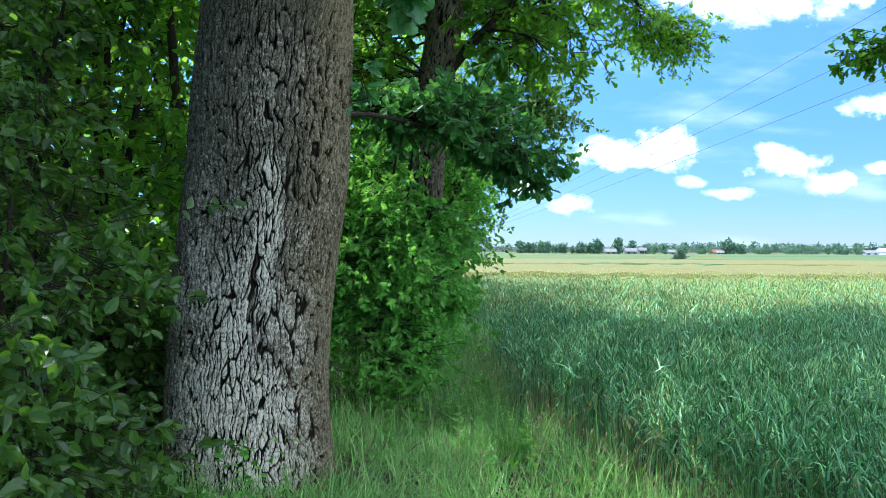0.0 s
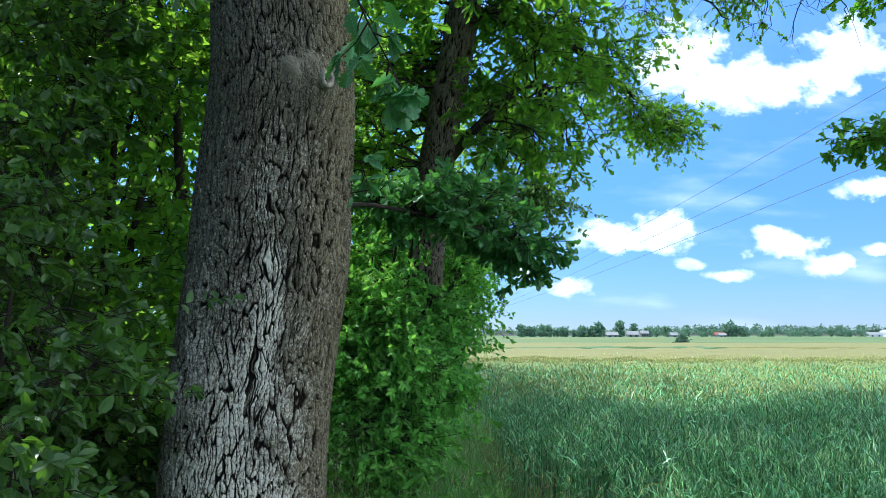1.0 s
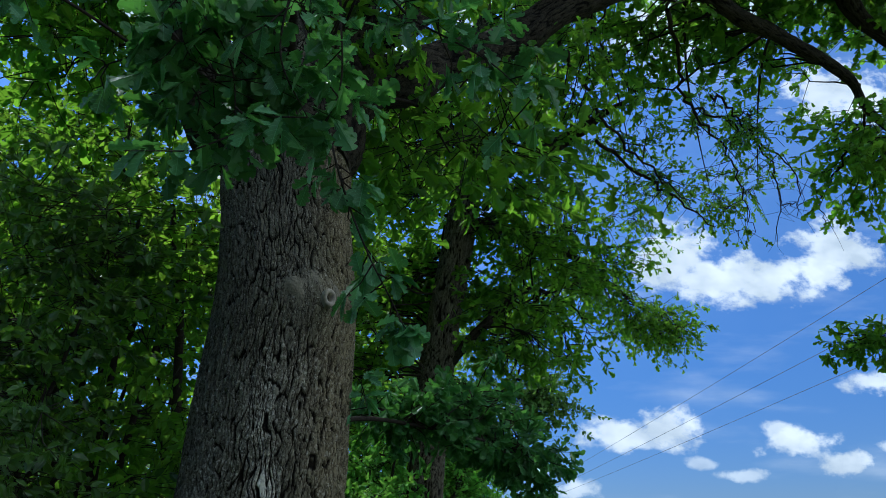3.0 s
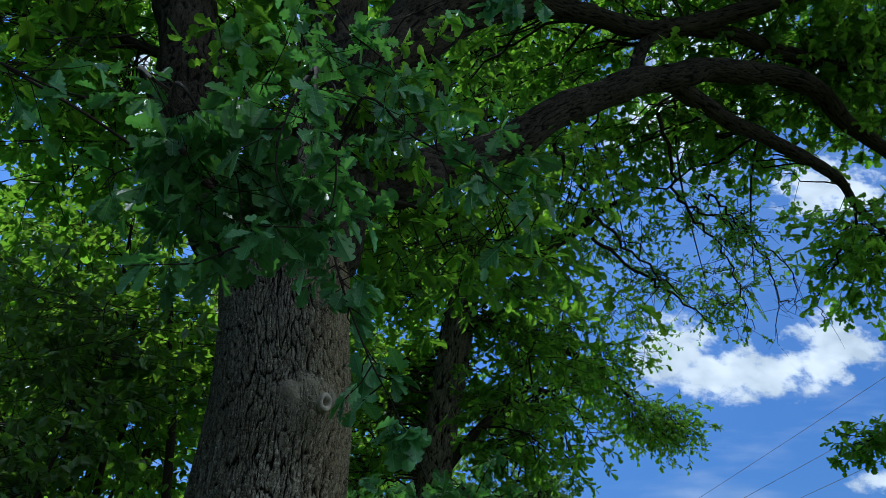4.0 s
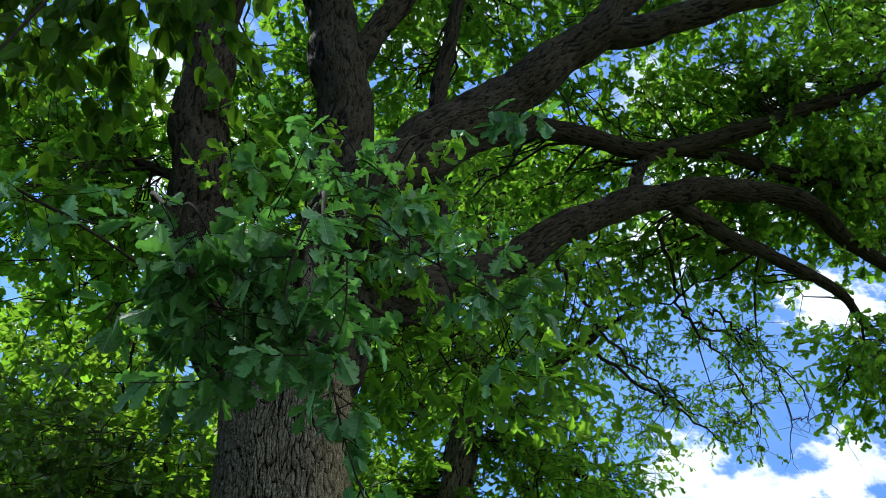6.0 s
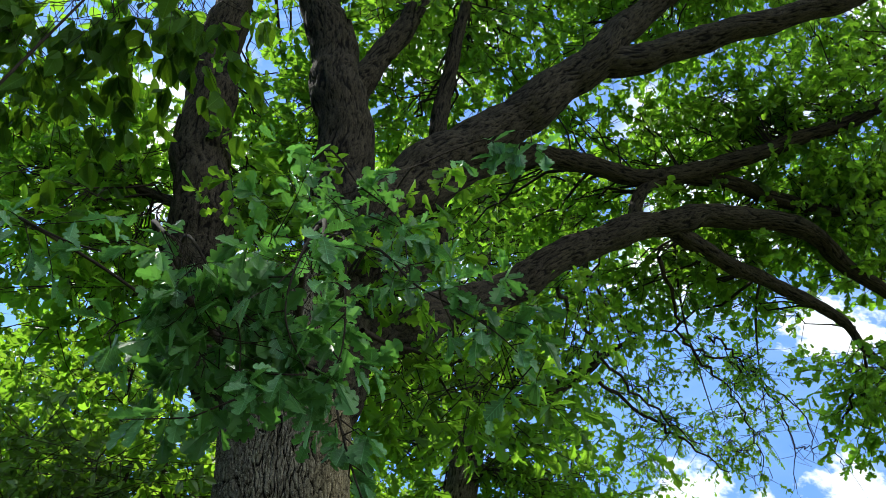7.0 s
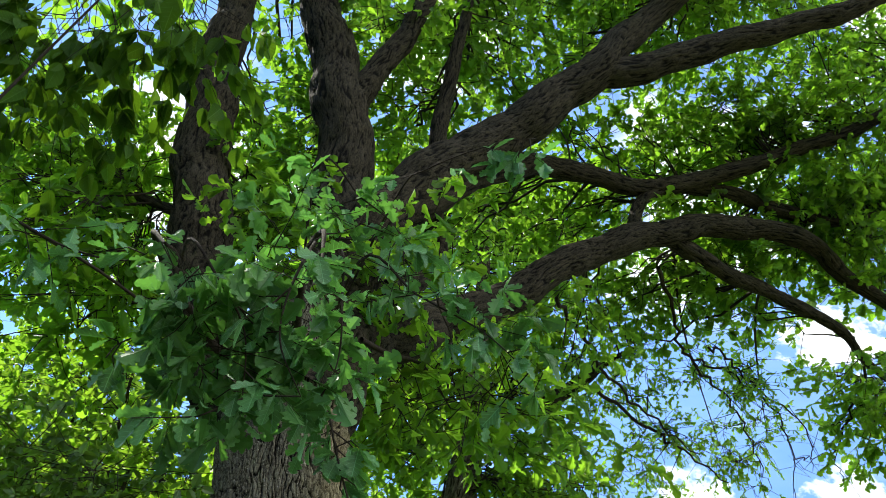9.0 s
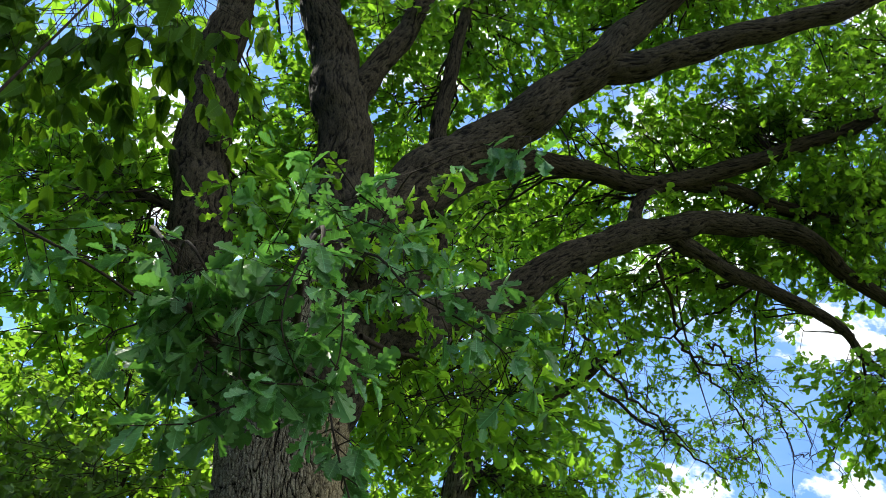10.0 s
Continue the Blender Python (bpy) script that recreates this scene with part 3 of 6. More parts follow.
def build_wheat():
    rng = np.random.default_rng(21)
    stems, ears, lit_ears, pale = [], [], [], []
    for y0, y1, dens, fat, n_leaf in ((2.2, 4.5, 520, 1.0, 4), (4.5, 7.0, 420, 1.0, 3), (7.0, 10.0, 260, 1.2, 2), (10.0, 15.0, 130, 1.5, 1), (15.0, 21.0, 70, 2.0, 1), (21.0, 28.0, 44, 2.6, 0)):
        wide = 0.63 * y1 + 0.7
        n = int((y1 - y0) * wide * dens)
        y = y0 + (y1 - y0) * rng.random(n)
        x = 0.35 + (wide - 0.35) * rng.random(n)
        gap = np.sin(x * 9 + 2 * np.sin(y * 5)) * np.sin(y * 8 + 1.5 * np.sin(x * 7)) + 0.6 * np.sin(x * 3.1 + 1.3 * y)
        ok = (x > wheat_edge(y) + 0.25 * rng.random(n) ** 2) & (x < 0.63 * y + 0.7) & (gap + 1.5 * rng.random(n) > -0.2)
        x, y = x[ok], y[ok]
        n = len(x)
        h = 0.72 + 0.04 * np.sin(x * 1.3 + y * 0.7) + 0.035 * np.sin(x * 0.5 - y * 1.9) + 0.03 * np.sin(x * 4.1 + 2 * np.sin(y * 2.2)) + rng.normal(size=n) * 0.06
        h *= np.where(x - wheat_edge(y) < 0.35, 0.80 + 0.3 * rng.random(n), 1.0)
        az = rng.random(n) * 6.283
        base = np.stack([x, y, np.zeros(n)], axis=1)
        st, top = ribbons(rng, base, az, h, 0.02 + 0.08 * rng.random(n), 0.10 * rng.random(n), np.full(n, 0.0045 * fat), 2)
        stems.append(st)
        ear_dir = np.stack([np.cos(az) * 0.30, np.sin(az) * 0.30, np.full(n, 0.95)], axis=1) + rng.normal(size=(n, 3)) * 0.16
        bears = rng.random(n) < 0.85
        top, ear_dir = top[bears], ear_dir[bears]
        (ears if y1 < 11 else lit_ears).append(spindles(top, ear_dir, 0.075 + 0.035 * rng.random(len(top)), np.full(len(top), 0.0050 * fat)))
        for k in range(n_leaf):
            lift = h * (0.97 - 0.15 * k - 0.12 * rng.random(n))
            b = base + np.stack([np.cos(az) * lift * 0.06, np.sin(az) * lift * 0.06, lift], axis=1)
            lf, _ = ribbons(rng, b, rng.random(n) * 6.283, (0.10 + 0.11 * rng.random(n)) * min(fat, 1.4), 0.15 + 0.6 * rng.random(n), 0.3 + 2.6 * rng.random(n) ** 1.6,
                            (0.008 + 0.006 * rng.random(n)) * fat, (4 if y1 < 5 else 3 if y1 < 9 else 2), 1.2)
            stems.append(lf)
    # a few yellowed leaves near the edge
    k = 90
    y = 3.4 + 4 * rng.random(k)
    x = wheat_edge(y) + 0.05 + 0.5 * rng.random(k) ** 1.5
    lf, _ = ribbons(rng, np.stack([x, y, 0.05 + 0.5 * rng.random(k)], axis=1), rng.random(k) * 6.283, 0.16 + 0.14 * rng.random(k), 0.2 + 0.5 * rng.random(k), 0.5 + 1.6 * rng.random(k), np.full(k, 0.012), 4, 1.0)
    pale.append(lf)
    field = thing("wheat_field", (0, 0, 0), "blue-green unripe wheat with upright ears beside a grass verge", "wheat", kind="stuff")
    part("stalks", mesh_from("stalks", *merged(stems), WHEAT), field, kind="stuff")
    part("ears", mesh_from("ears", *merged(ears), WHEAT_EAR), field, "pale green wheat ears", kind="stuff")
    part("ripening_ears", mesh_from("ripening_ears", *merged(lit_ears), WHEAT_EAR_SUNLIT), field, "wheat ears painted yellow-green as if sunlit", kind="stuff")
    part("yellowed_leaves", mesh_from("yellowed_leaves", *merged(pale), YELLOWED), field, "yellowed wheat leaves near the verge", kind="stuff")


build_wheat()


def build_grass():
    """The verge: fine grass that thickens into tall tufts along the wheat, with dry stalks and seed heads."""
    rng = np.random.default_rng(33)
    n = 52000
    y = 2.6 + 9 * rng.random(n) ** 1.45
    x = -1.7 + 3.8 * rng.random(n)
    lump = np.sin(x * 6 + 2 * np.sin(y * 3)) + np.sin(y * 5 - x * 3)
    ok = (x < wheat_edge(y) + 0.12) & (np.hypot(x + 1.14, y - 4.32) > 0.5) & ((x > -0.75 - 0.1 * (y - 4)) | (y < 4.6)) & ((x > -1.9) | (y > 3.2)) & (lump + 2.2 * rng.random(n) > 0.1)
    x, y, lump = x[ok], y[ok], lump[ok]
    n = len(x)
    h = 0.16 + 0.26 * rng.random(n) ** 1.5 + 0.05 * np.clip(lump, 0, 2)
    h *= np.where(wheat_edge(y) - x < 0.5, 1.35, 1.0) * np.where(np.hypot(x + 1.14, y - 4.32) < 0.8, 0.8, 1.0)
    base = np.stack([x, y, ground_height(x, y) - 0.02], axis=1)
    q = 3200
    foot, far_r = math.radians(-165) + math.radians(160) * rng.random(q), 0.47 + 0.55 * rng.random(q) ** 1.4
    fx, fy = -1.14 + far_r * np.cos(foot), 4.32 + far_r * np.sin(foot)
    base = np.concatenate([base, np.stack([fx, fy, ground_height(fx, fy) - 0.02], axis=1)])
    h = np.concatenate([h, 0.12 + 0.28 * rng.random(q) ** 1.5])
    n += q
    q = 9000
    fy = 6.5 + 7.5 * rng.random(q)
    fx = -0.45 + (wheat_edge(fy) + 0.5) * rng.random(q)
    base = np.concatenate([base, np.stack([fx, fy, np.full(q, -0.02)], axis=1)])
    h = np.concatenate([h, 0.30 + 0.30 * rng.random(q)])
    n += q
    # shorter grass on the path behind
    q = 9000
    fx, fy = -2.0 + 4.4 * rng.random(q), -4.5 + 7.4 * rng.random(q)
    base = np.concatenate([base, np.stack([fx, fy, ground_height(fx, fy) - 0.02], axis=1)])
    h = np.concatenate([h, 0.08 + 0.14 * rng.random(q)])
    n += q
    green, _ = ribbons(rng, base, rng.random(n) * 6.283, h, 0.05 + 0.5 * rng.random(n), 0.2 + 1.5 * rng.random(n), 0.0045 + 0.008 * rng.random(n) ** 2, 3, 1.0)
    part("verge_grass", mesh_from("verge_grass", *green, GRASS), None, "long green grass on the field verge", kind="stuff")["category"] = "grass"
    k = 900
    y = 2.8 + 7 * rng.random(k) ** 1.5
    x = np.where(rng.random(k) < 0.6, wheat_edge(y) - 0.35 + 0.5 * rng.random(k), -1.0 + 2.4 * rng.random(k))
    ok = (np.hypot(x + 1.14, y - 4.32) > 0.55) & (x < wheat_edge(y) + 0.2)
    base = np.stack([x, y, ground_height(x, y)], axis=1)[ok]
    k = len(base)
    dry, top = ribbons(rng, base, rng.random(k) * 6.283, 0.30 + 0.45 * rng.random(k), 0.05 + 0.25 * rng.random(k), 0.2 + 0.7 * rng.random(k), 0.003 + 0.002 * rng.random(k), 4, 0.8)
    heads = spindles(top[::2], rng.normal(size=(len(top[::2]), 3)) * 0.4 + np.array([0, 0, 0.5]), 0.06 + 0.05 * rng.random(len(top[::2])), np.full(len(top[::2]), 0.005))
    part("dry_stems", mesh_from("dry_stems", *merged([dry, heads]), DRY), None, "straw-coloured dry grass stems and seed heads on the verge", kind="stuff")["category"] = "grass"


build_grass()


# ---- trees ----
def waves(rng, a, b, n=6, fa=1.0, fb=1.0):
    out = 0 * a
    for _ in range(n):
        out = out + np.sin(a * fa * rng.integers(1, 6) + b * fb * rng.uniform(0.5, 3) + rng.uniform(0, 6.28))
    return out / n


def lattice(rng, turn, s, cells):
    """Smooth noise in [-0.5, 0.5] on a grid that wraps round the stem."""
    rows_n = int(np.max(s)) + 4
    g = rng.random((rows_n, cells)) - 0.5
    a = np.mod(turn, 1.0) * cells
    ia, ib = np.floor(a).astype(int), np.floor(s).astype(int)
    fa, fb = a - ia, s - ib
    fa, fb = fa * fa * (3 - 2 * fa), fb * fb * (3 - 2 * fb)
    i0, i1 = ia % cells, (ia + 1) % cells
    return (g[ib, i0] * (1 - fa) + g[ib, i1] * fa) * (1 - fb) + (g[ib + 1, i0] * (1 - fa) + g[ib + 1, i1] * fa) * fb


def cell_borders(rng, ga, gb, cells, squash=0.75):
    """Distance from the border between scattered cells on a grid that wraps round the stem."""
    ca, cb = np.floor(ga).astype(int), np.floor(gb).astype(int)
    spot = rng.random((2, 251, 257))
    f1, f2 = np.full(ga.shape, 9.0), np.full(ga.shape, 9.0)
    for da_ in (-1, 0, 1):
        for db_ in (-1, 0, 1):
            ia, ib = ca + da_, cb + db_
            wrap = np.mod(ia, cells) % 257
            d_ = np.hypot(ia + 0.1 + 0.8 * spot[0, ib % 251, wrap] - ga, squash * (ib + spot[1, ib % 251, wrap] - gb))
            f2 = np.minimum(f2, np.maximum(f1, d_))
            f1 = np.minimum(f1, d_)
    return f2 - f1


def bark_rod(name, rows_l, sides, per, cell, depth, mat, seed, tall=0.17, flare=None, swelling=None, lichen=False, front=None, gnarl=0.0):
    """A bark-covered stem through rows (x, y, z, radius): long plates, parted by a net of real furrows."""
    rng = np.random.default_rng(seed)
    p = smooth_path(rows_l, per)
    k = len(p)
    seg = np.concatenate([[0], np.cumsum(np.linalg.norm(np.diff(p[:, :3], axis=0), axis=1))])
    if gnarl:
        # slow crooks and swellings along the limb
        ease = np.clip(seg / 0.5, 0, 1)[:, None]
        p[:, :3] += gnarl * 0.10 * ease * p[:, 3:4] * np.sin(seg[:, None] * 6.28 / rng.uniform(0.9, 1.5, 3) + rng.uniform(0, 6.28, 3))
        p[:, 3] *= 1 + gnarl * (0.045 * np.sin(seg * 6.28 / 0.9 + rng.uniform(0, 6)) + 0.03 * np.sin(seg * 6.28 / 0.41 + rng.uniform(0, 6)))
    if front is None:
        th = np.arange(sides) / sides * 2 * np.pi
    else:
        # finer towards the open side, coarser towards the wood
        n_back = sides // 8
        th = math.radians(front) + np.concatenate([np.linspace(-1.75, 1.75, sides - n_back), np.linspace(1.75, 2 * np.pi - 1.75, n_back + 2)[1:-1]])
    tg, sg = np.meshgrid(th, seg)
    mean_r = p[:, 3].mean()
    cells = max(6, int(round(2 * np.pi * mean_r / cell)))
    turn = tg / (2 * np.pi)
    third = max(5, cells // 3)
    bend = 1.5 * lattice(rng, turn, sg / 0.55, 7) + 1.5 * lattice(rng, turn, sg / 0.20, third) + 0.85 * lattice(rng, turn, sg / 0.07, max(6, cells // 2))
    ga = turn * cells + bend + 0.30 * lattice(rng, turn, sg / 0.025, cells)
    gb = sg / tall + 1.1 * lattice(rng, turn, sg / 0.2, third) + 0.4 * lattice(rng, turn, sg / 0.06, cells)
    gap = cell_borders(rng, ga, gb, cells, 0.62)
    width = 0.14 + 0.05 * lattice(rng, turn, sg / 0.12, third)
    plate = np.clip(gap / width, 0, 1)
    plate = plate * plate * (3 - 2 * plate)
    chips = np.clip(cell_borders(rng, ga * 2.1 + 0.5 * lattice(rng, turn, sg / 0.03, cells), gb * 3.2, 2 * cells + cells // 10, 0.8) / 0.16, 0, 1)
    rough = lattice(rng, turn, sg / 0.015, cells * 3)
    h = plate * (0.58 + 0.26 * chips + 0.18 * rough + 0.22 * lattice(rng, turn, sg / 0.09, cells))
    tan = unit(np.gradient(p[:, :3], axis=0))
    side = unit(np.cross(np.array([0.0, 1.0, 0.0]) if abs(tan[0, 2]) > 0.5 else np.array([0.0, 0.0, 1.0]), tan))
    top = np.cross(tan, side)
    calm = 1.0
    r = p[:, 3][:, None] * (1 + 0.016 * waves(rng, tg, sg * 1.2, 5) + (0.02 + 0.02 * gnarl) * waves(rng, tg, sg * 1.5, 4))
    if swelling:
        for ang, s0, wa, ws, amp in swelling:
            da = np.angle(np.exp(1j * (tg - ang)))
            g = np.exp(-(da / wa) ** 2 - ((sg - s0) / ws) ** 2)
            r = r + amp * g
            calm = calm - 0.55 * g
    if flare is not None:
        r = r + flare * np.exp(-sg / 0.28) * (0.6 + 0.5 * np.sin(3 * tg + 0.5) * 0.6 + 0.25 * np.sin(7 * tg))
    r = r + np.minimum(depth, 0.20 * p[:, 3])[:, None] * (h - 0.8) * calm
    v = p[:, None, :3] + (side[:, None] * np.cos(tg)[..., None] + top[:, None] * np.sin(tg)[..., None]) * r[..., None]
    n_th = len(th)
    idx = np.arange(k * n_th).reshape(k, n_th)
    nxt = np.roll(idx, -1, axis=1)
    f = np.stack([idx[:-1], nxt[:-1], nxt[1:], idx[1:]], axis=-1).reshape(-1, 4)
    me = mesh_from(name, v.reshape(-1, 3), [f], mat)
    at_s = me.attributes.new("straight", "FLOAT_VECTOR", "POINT")
    at_s.data.foreach_set("vector", np.stack([np.cos(tg) * mean_r, np.sin(tg) * mean_r, sg + seed * 3.7], axis=-1).astype(np.float32).ravel())
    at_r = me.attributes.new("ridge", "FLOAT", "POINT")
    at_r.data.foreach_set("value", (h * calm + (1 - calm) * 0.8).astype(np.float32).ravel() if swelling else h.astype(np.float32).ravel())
    if lichen:
        face = np.angle(np.exp(1j * (tg - math.radians(-76))))
        # real lichen patches, widened low down to paint more light onto the trunk
        spots = 1.25 * np.exp(-((face - 0.02) / 0.52) ** 2) * np.exp(-((sg - 0.55) / 0.62) ** 2)
        spots += 0.95 * np.exp(-((face + 0.02 - 0.1 * np.sin(sg * 4)) / 0.13) ** 2) * np.exp(-((sg - 1.85) / 0.62) ** 2)
        spots += 0.42 * np.exp(-((face + 0.55) / 0.6) ** 2) * np.exp(-((sg - 1.1) / 1.2) ** 2)
        spots += 0.18 * np.exp(-((face - 0.4) / 0.8) ** 2) * np.exp(-((sg - 1.3) / 1.6) ** 2)
        spots *= 0.35 + 1.2 * (0.5 + lattice(rng, turn, sg / 0.16, 24))
        at_l = me.attributes.new("lichen", "FLOAT", "POINT")
        at_l.data.foreach_set("value", np.clip(spots, 0, 1).astype(np.float32).ravel())
    return me


OAK_BASE = (-1.14, 4.32, 0.0)
BIG_LIMBS = [
    # mid stem
    [(-1.02, 4.34, 4.15, 0.42), (-0.86, 4.50, 4.8, 0.36), (-0.78, 4.60, 5.4, 0.32), (-0.90, 4.65, 6.7, 0.275), (-1.0, 4.58, 7.69, 0.27),
     (-1.20, 4.53, 8.69, 0.25), (-1.43, 4.42, 9.79, 0.22), (-1.7, 4.3, 12.0, 0.15), (-1.9, 4.2, 14.5, 0.06)],
    # fork of the mid stem
    [(-0.98, 4.58, 7.5, 0.13), (-0.81, 4.55, 7.95, 0.14), (-0.55, 4.55, 8.55, 0.13), (-0.29, 4.55, 9.27, 0.12), (-0.06, 4.55, 10.0, 0.10), (0.4, 4.5, 11.4, 0.05)],
    # left stem
    [(-1.08, 4.40, 3.75, 0.16), (-1.36, 4.50, 4.30, 0.24), (-1.80, 4.62, 4.95, 0.26), (-2.05, 4.65, 5.88, 0.265), (-2.16, 4.56, 6.54, 0.26),
     (-2.30, 4.53, 7.63, 0.245), (-2.33, 4.46, 8.70, 0.22), (-2.33, 4.43, 9.81, 0.19), (-2.6, 4.3, 12.2, 0.12), (-3.0, 4.2, 14.0, 0.05)],
    # lower bough
    [(-0.95, 4.45, 4.55, 0.24), (-0.62, 4.71, 4.95, 0.23), (-0.11, 5.30, 5.57, 0.21), (0.59, 5.89, 6.25, 0.19), (1.37, 6.20, 7.01, 0.18),
     (2.14, 6.46, 7.56, 0.17), (2.88, 6.69, 7.94, 0.165), (3.81, 6.96, 8.25, 0.15), (4.91, 7.30, 8.28, 0.13), (5.54, 7.85, 8.15, 0.11),
     (6.58, 8.45, 7.90, 0.08), (7.6, 9.1, 7.5, 0.04)],
    # lower fork
    [(2.75, 6.67, 7.88, 0.12), (3.39, 7.14, 7.80, 0.105), (4.17, 7.60, 7.75, 0.095), (4.98, 8.03, 7.66, 0.085), (5.61, 8.46, 7.60, 0.07),
     (5.97, 8.81, 7.38, 0.055), (6.61, 9.23, 7.07, 0.035)],
    # upper limb
    [(-0.80, 4.58, 5.6, 0.26), (-0.59, 4.58, 6.12, 0.27), (-0.22, 4.76, 6.81, 0.26), (0.40, 4.93, 7.47, 0.25), (1.10, 4.96, 8.15, 0.24),
     (1.80, 4.87, 8.83, 0.20), (2.40, 4.88, 9.65, 0.17), (3.28, 4.82, 10.6, 0.14), (4.2, 4.6, 11.8, 0.08)],
    # upper fork
    [(1.60, 4.92, 8.62, 0.17), (2.69, 4.93, 9.02, 0.165), (3.54, 4.86, 9.34, 0.15), (4.60, 4.76, 9.62, 0.13), (5.63, 4.58, 10.0, 0.10), (7.2, 4.3, 10.4, 0.04)],
    # middle limb
    [(-0.60, 4.58, 6.0, 0.16), (0.05, 4.95, 6.92, 0.16), (0.74, 5.45, 7.78, 0.14), (1.49, 5.95, 8.28, 0.12), (2.53, 6.53, 8.55, 0.115),
     (3.51, 6.67, 8.86, 0.115), (4.78, 6.65, 9.35, 0.105), (5.99, 6.52, 9.81, 0.09), (6.94, 6.31, 10.43, 0.07)],
    # link up from the lower bough
    [(2.35, 6.53, 7.75, 0.09), (2.42, 6.55, 8.1, 0.085), (2.62, 6.60, 8.45, 0.08), (3.1, 6.65, 8.74, 0.08)],
    # grey limb
    [(2.98, 6.70, 8.78, 0.09), (3.99, 7.01, 8.87, 0.10), (5.02, 7.36, 8.79, 0.10), (5.70, 7.46, 8.83, 0.09), (6.82, 7.56, 9.11, 0.05)],
    # slim stem behind the upper limb
    [(-0.45, 4.75, 5.5, 0.12), (-0.09, 5.31, 6.24, 0.115), (-0.08, 5.21, 6.81, 0.11), (-0.04, 5.15, 7.84, 0.10), (0.10, 5.06, 8.81, 0.085), (0.28, 4.92, 9.75, 0.07), (0.53, 4.76, 11.1, 0.04)],
    # limbs over the field path and the wood, out of the main stems
    # the first two are unseen, added to carry the shading roof leaves
    [(-1.5, 4.4, 10.0, 0.16), (-1.2, 2.6, 11.2, 0.13), (-0.6, 0.4, 12.0, 0.09), (-0.2, -1.6, 12.3, 0.04)],
    [(-2.33, 4.44, 9.4, 0.14), (-3.4, 3.8, 10.6, 0.11), (-4.8, 3.0, 11.6, 0.08), (-6.2, 2.2, 12.0, 0.03)],
    [(-2.15, 4.60, 6.2, 0.055), (-2.77, 4.77, 6.64, 0.042), (-3.43, 4.94, 6.98, 0.032), (-4.10, 4.97, 7.25, 0.018)],
]
LOW_BRANCHES = [
    [(-0.80, 4.62, 2.42, 0.020), (-0.55, 5.3, 2.58, 0.017), (-0.1, 6.1, 2.62, 0.014), (0.45, 6.6, 2.55, 0.010), (0.90, 6.9, 2.35, 0.006)],
    [(-0.54, 4.03, 4.57, 0.022), (-0.37, 4.35, 4.66, 0.018), (-0.14, 4.66, 4.75, 0.013), (0.07, 5.08, 4.62, 0.006)],
    [(-0.95, 3.95, 4.2, 0.035), (-0.75, 3.0, 4.35, 0.022), (-0.5, 2.2, 3.9, 0.012), (-0.42, 1.9, 3.5, 0.006)],
    [(-1.35, 3.98, 4.3, 0.035), (-1.4, 3.0, 4.2, 0.022), (-1.1, 2.0, 3.7, 0.012), (-0.9, 1.7, 3.4, 0.006)],
    [(7.5, 9.05, 7.5, 0.03), (7.2, 8.9, 6.2, 0.02), (6.3, 8.6, 4.7, 0.013), (5.4, 8.4, 4.1, 0.006)],
]
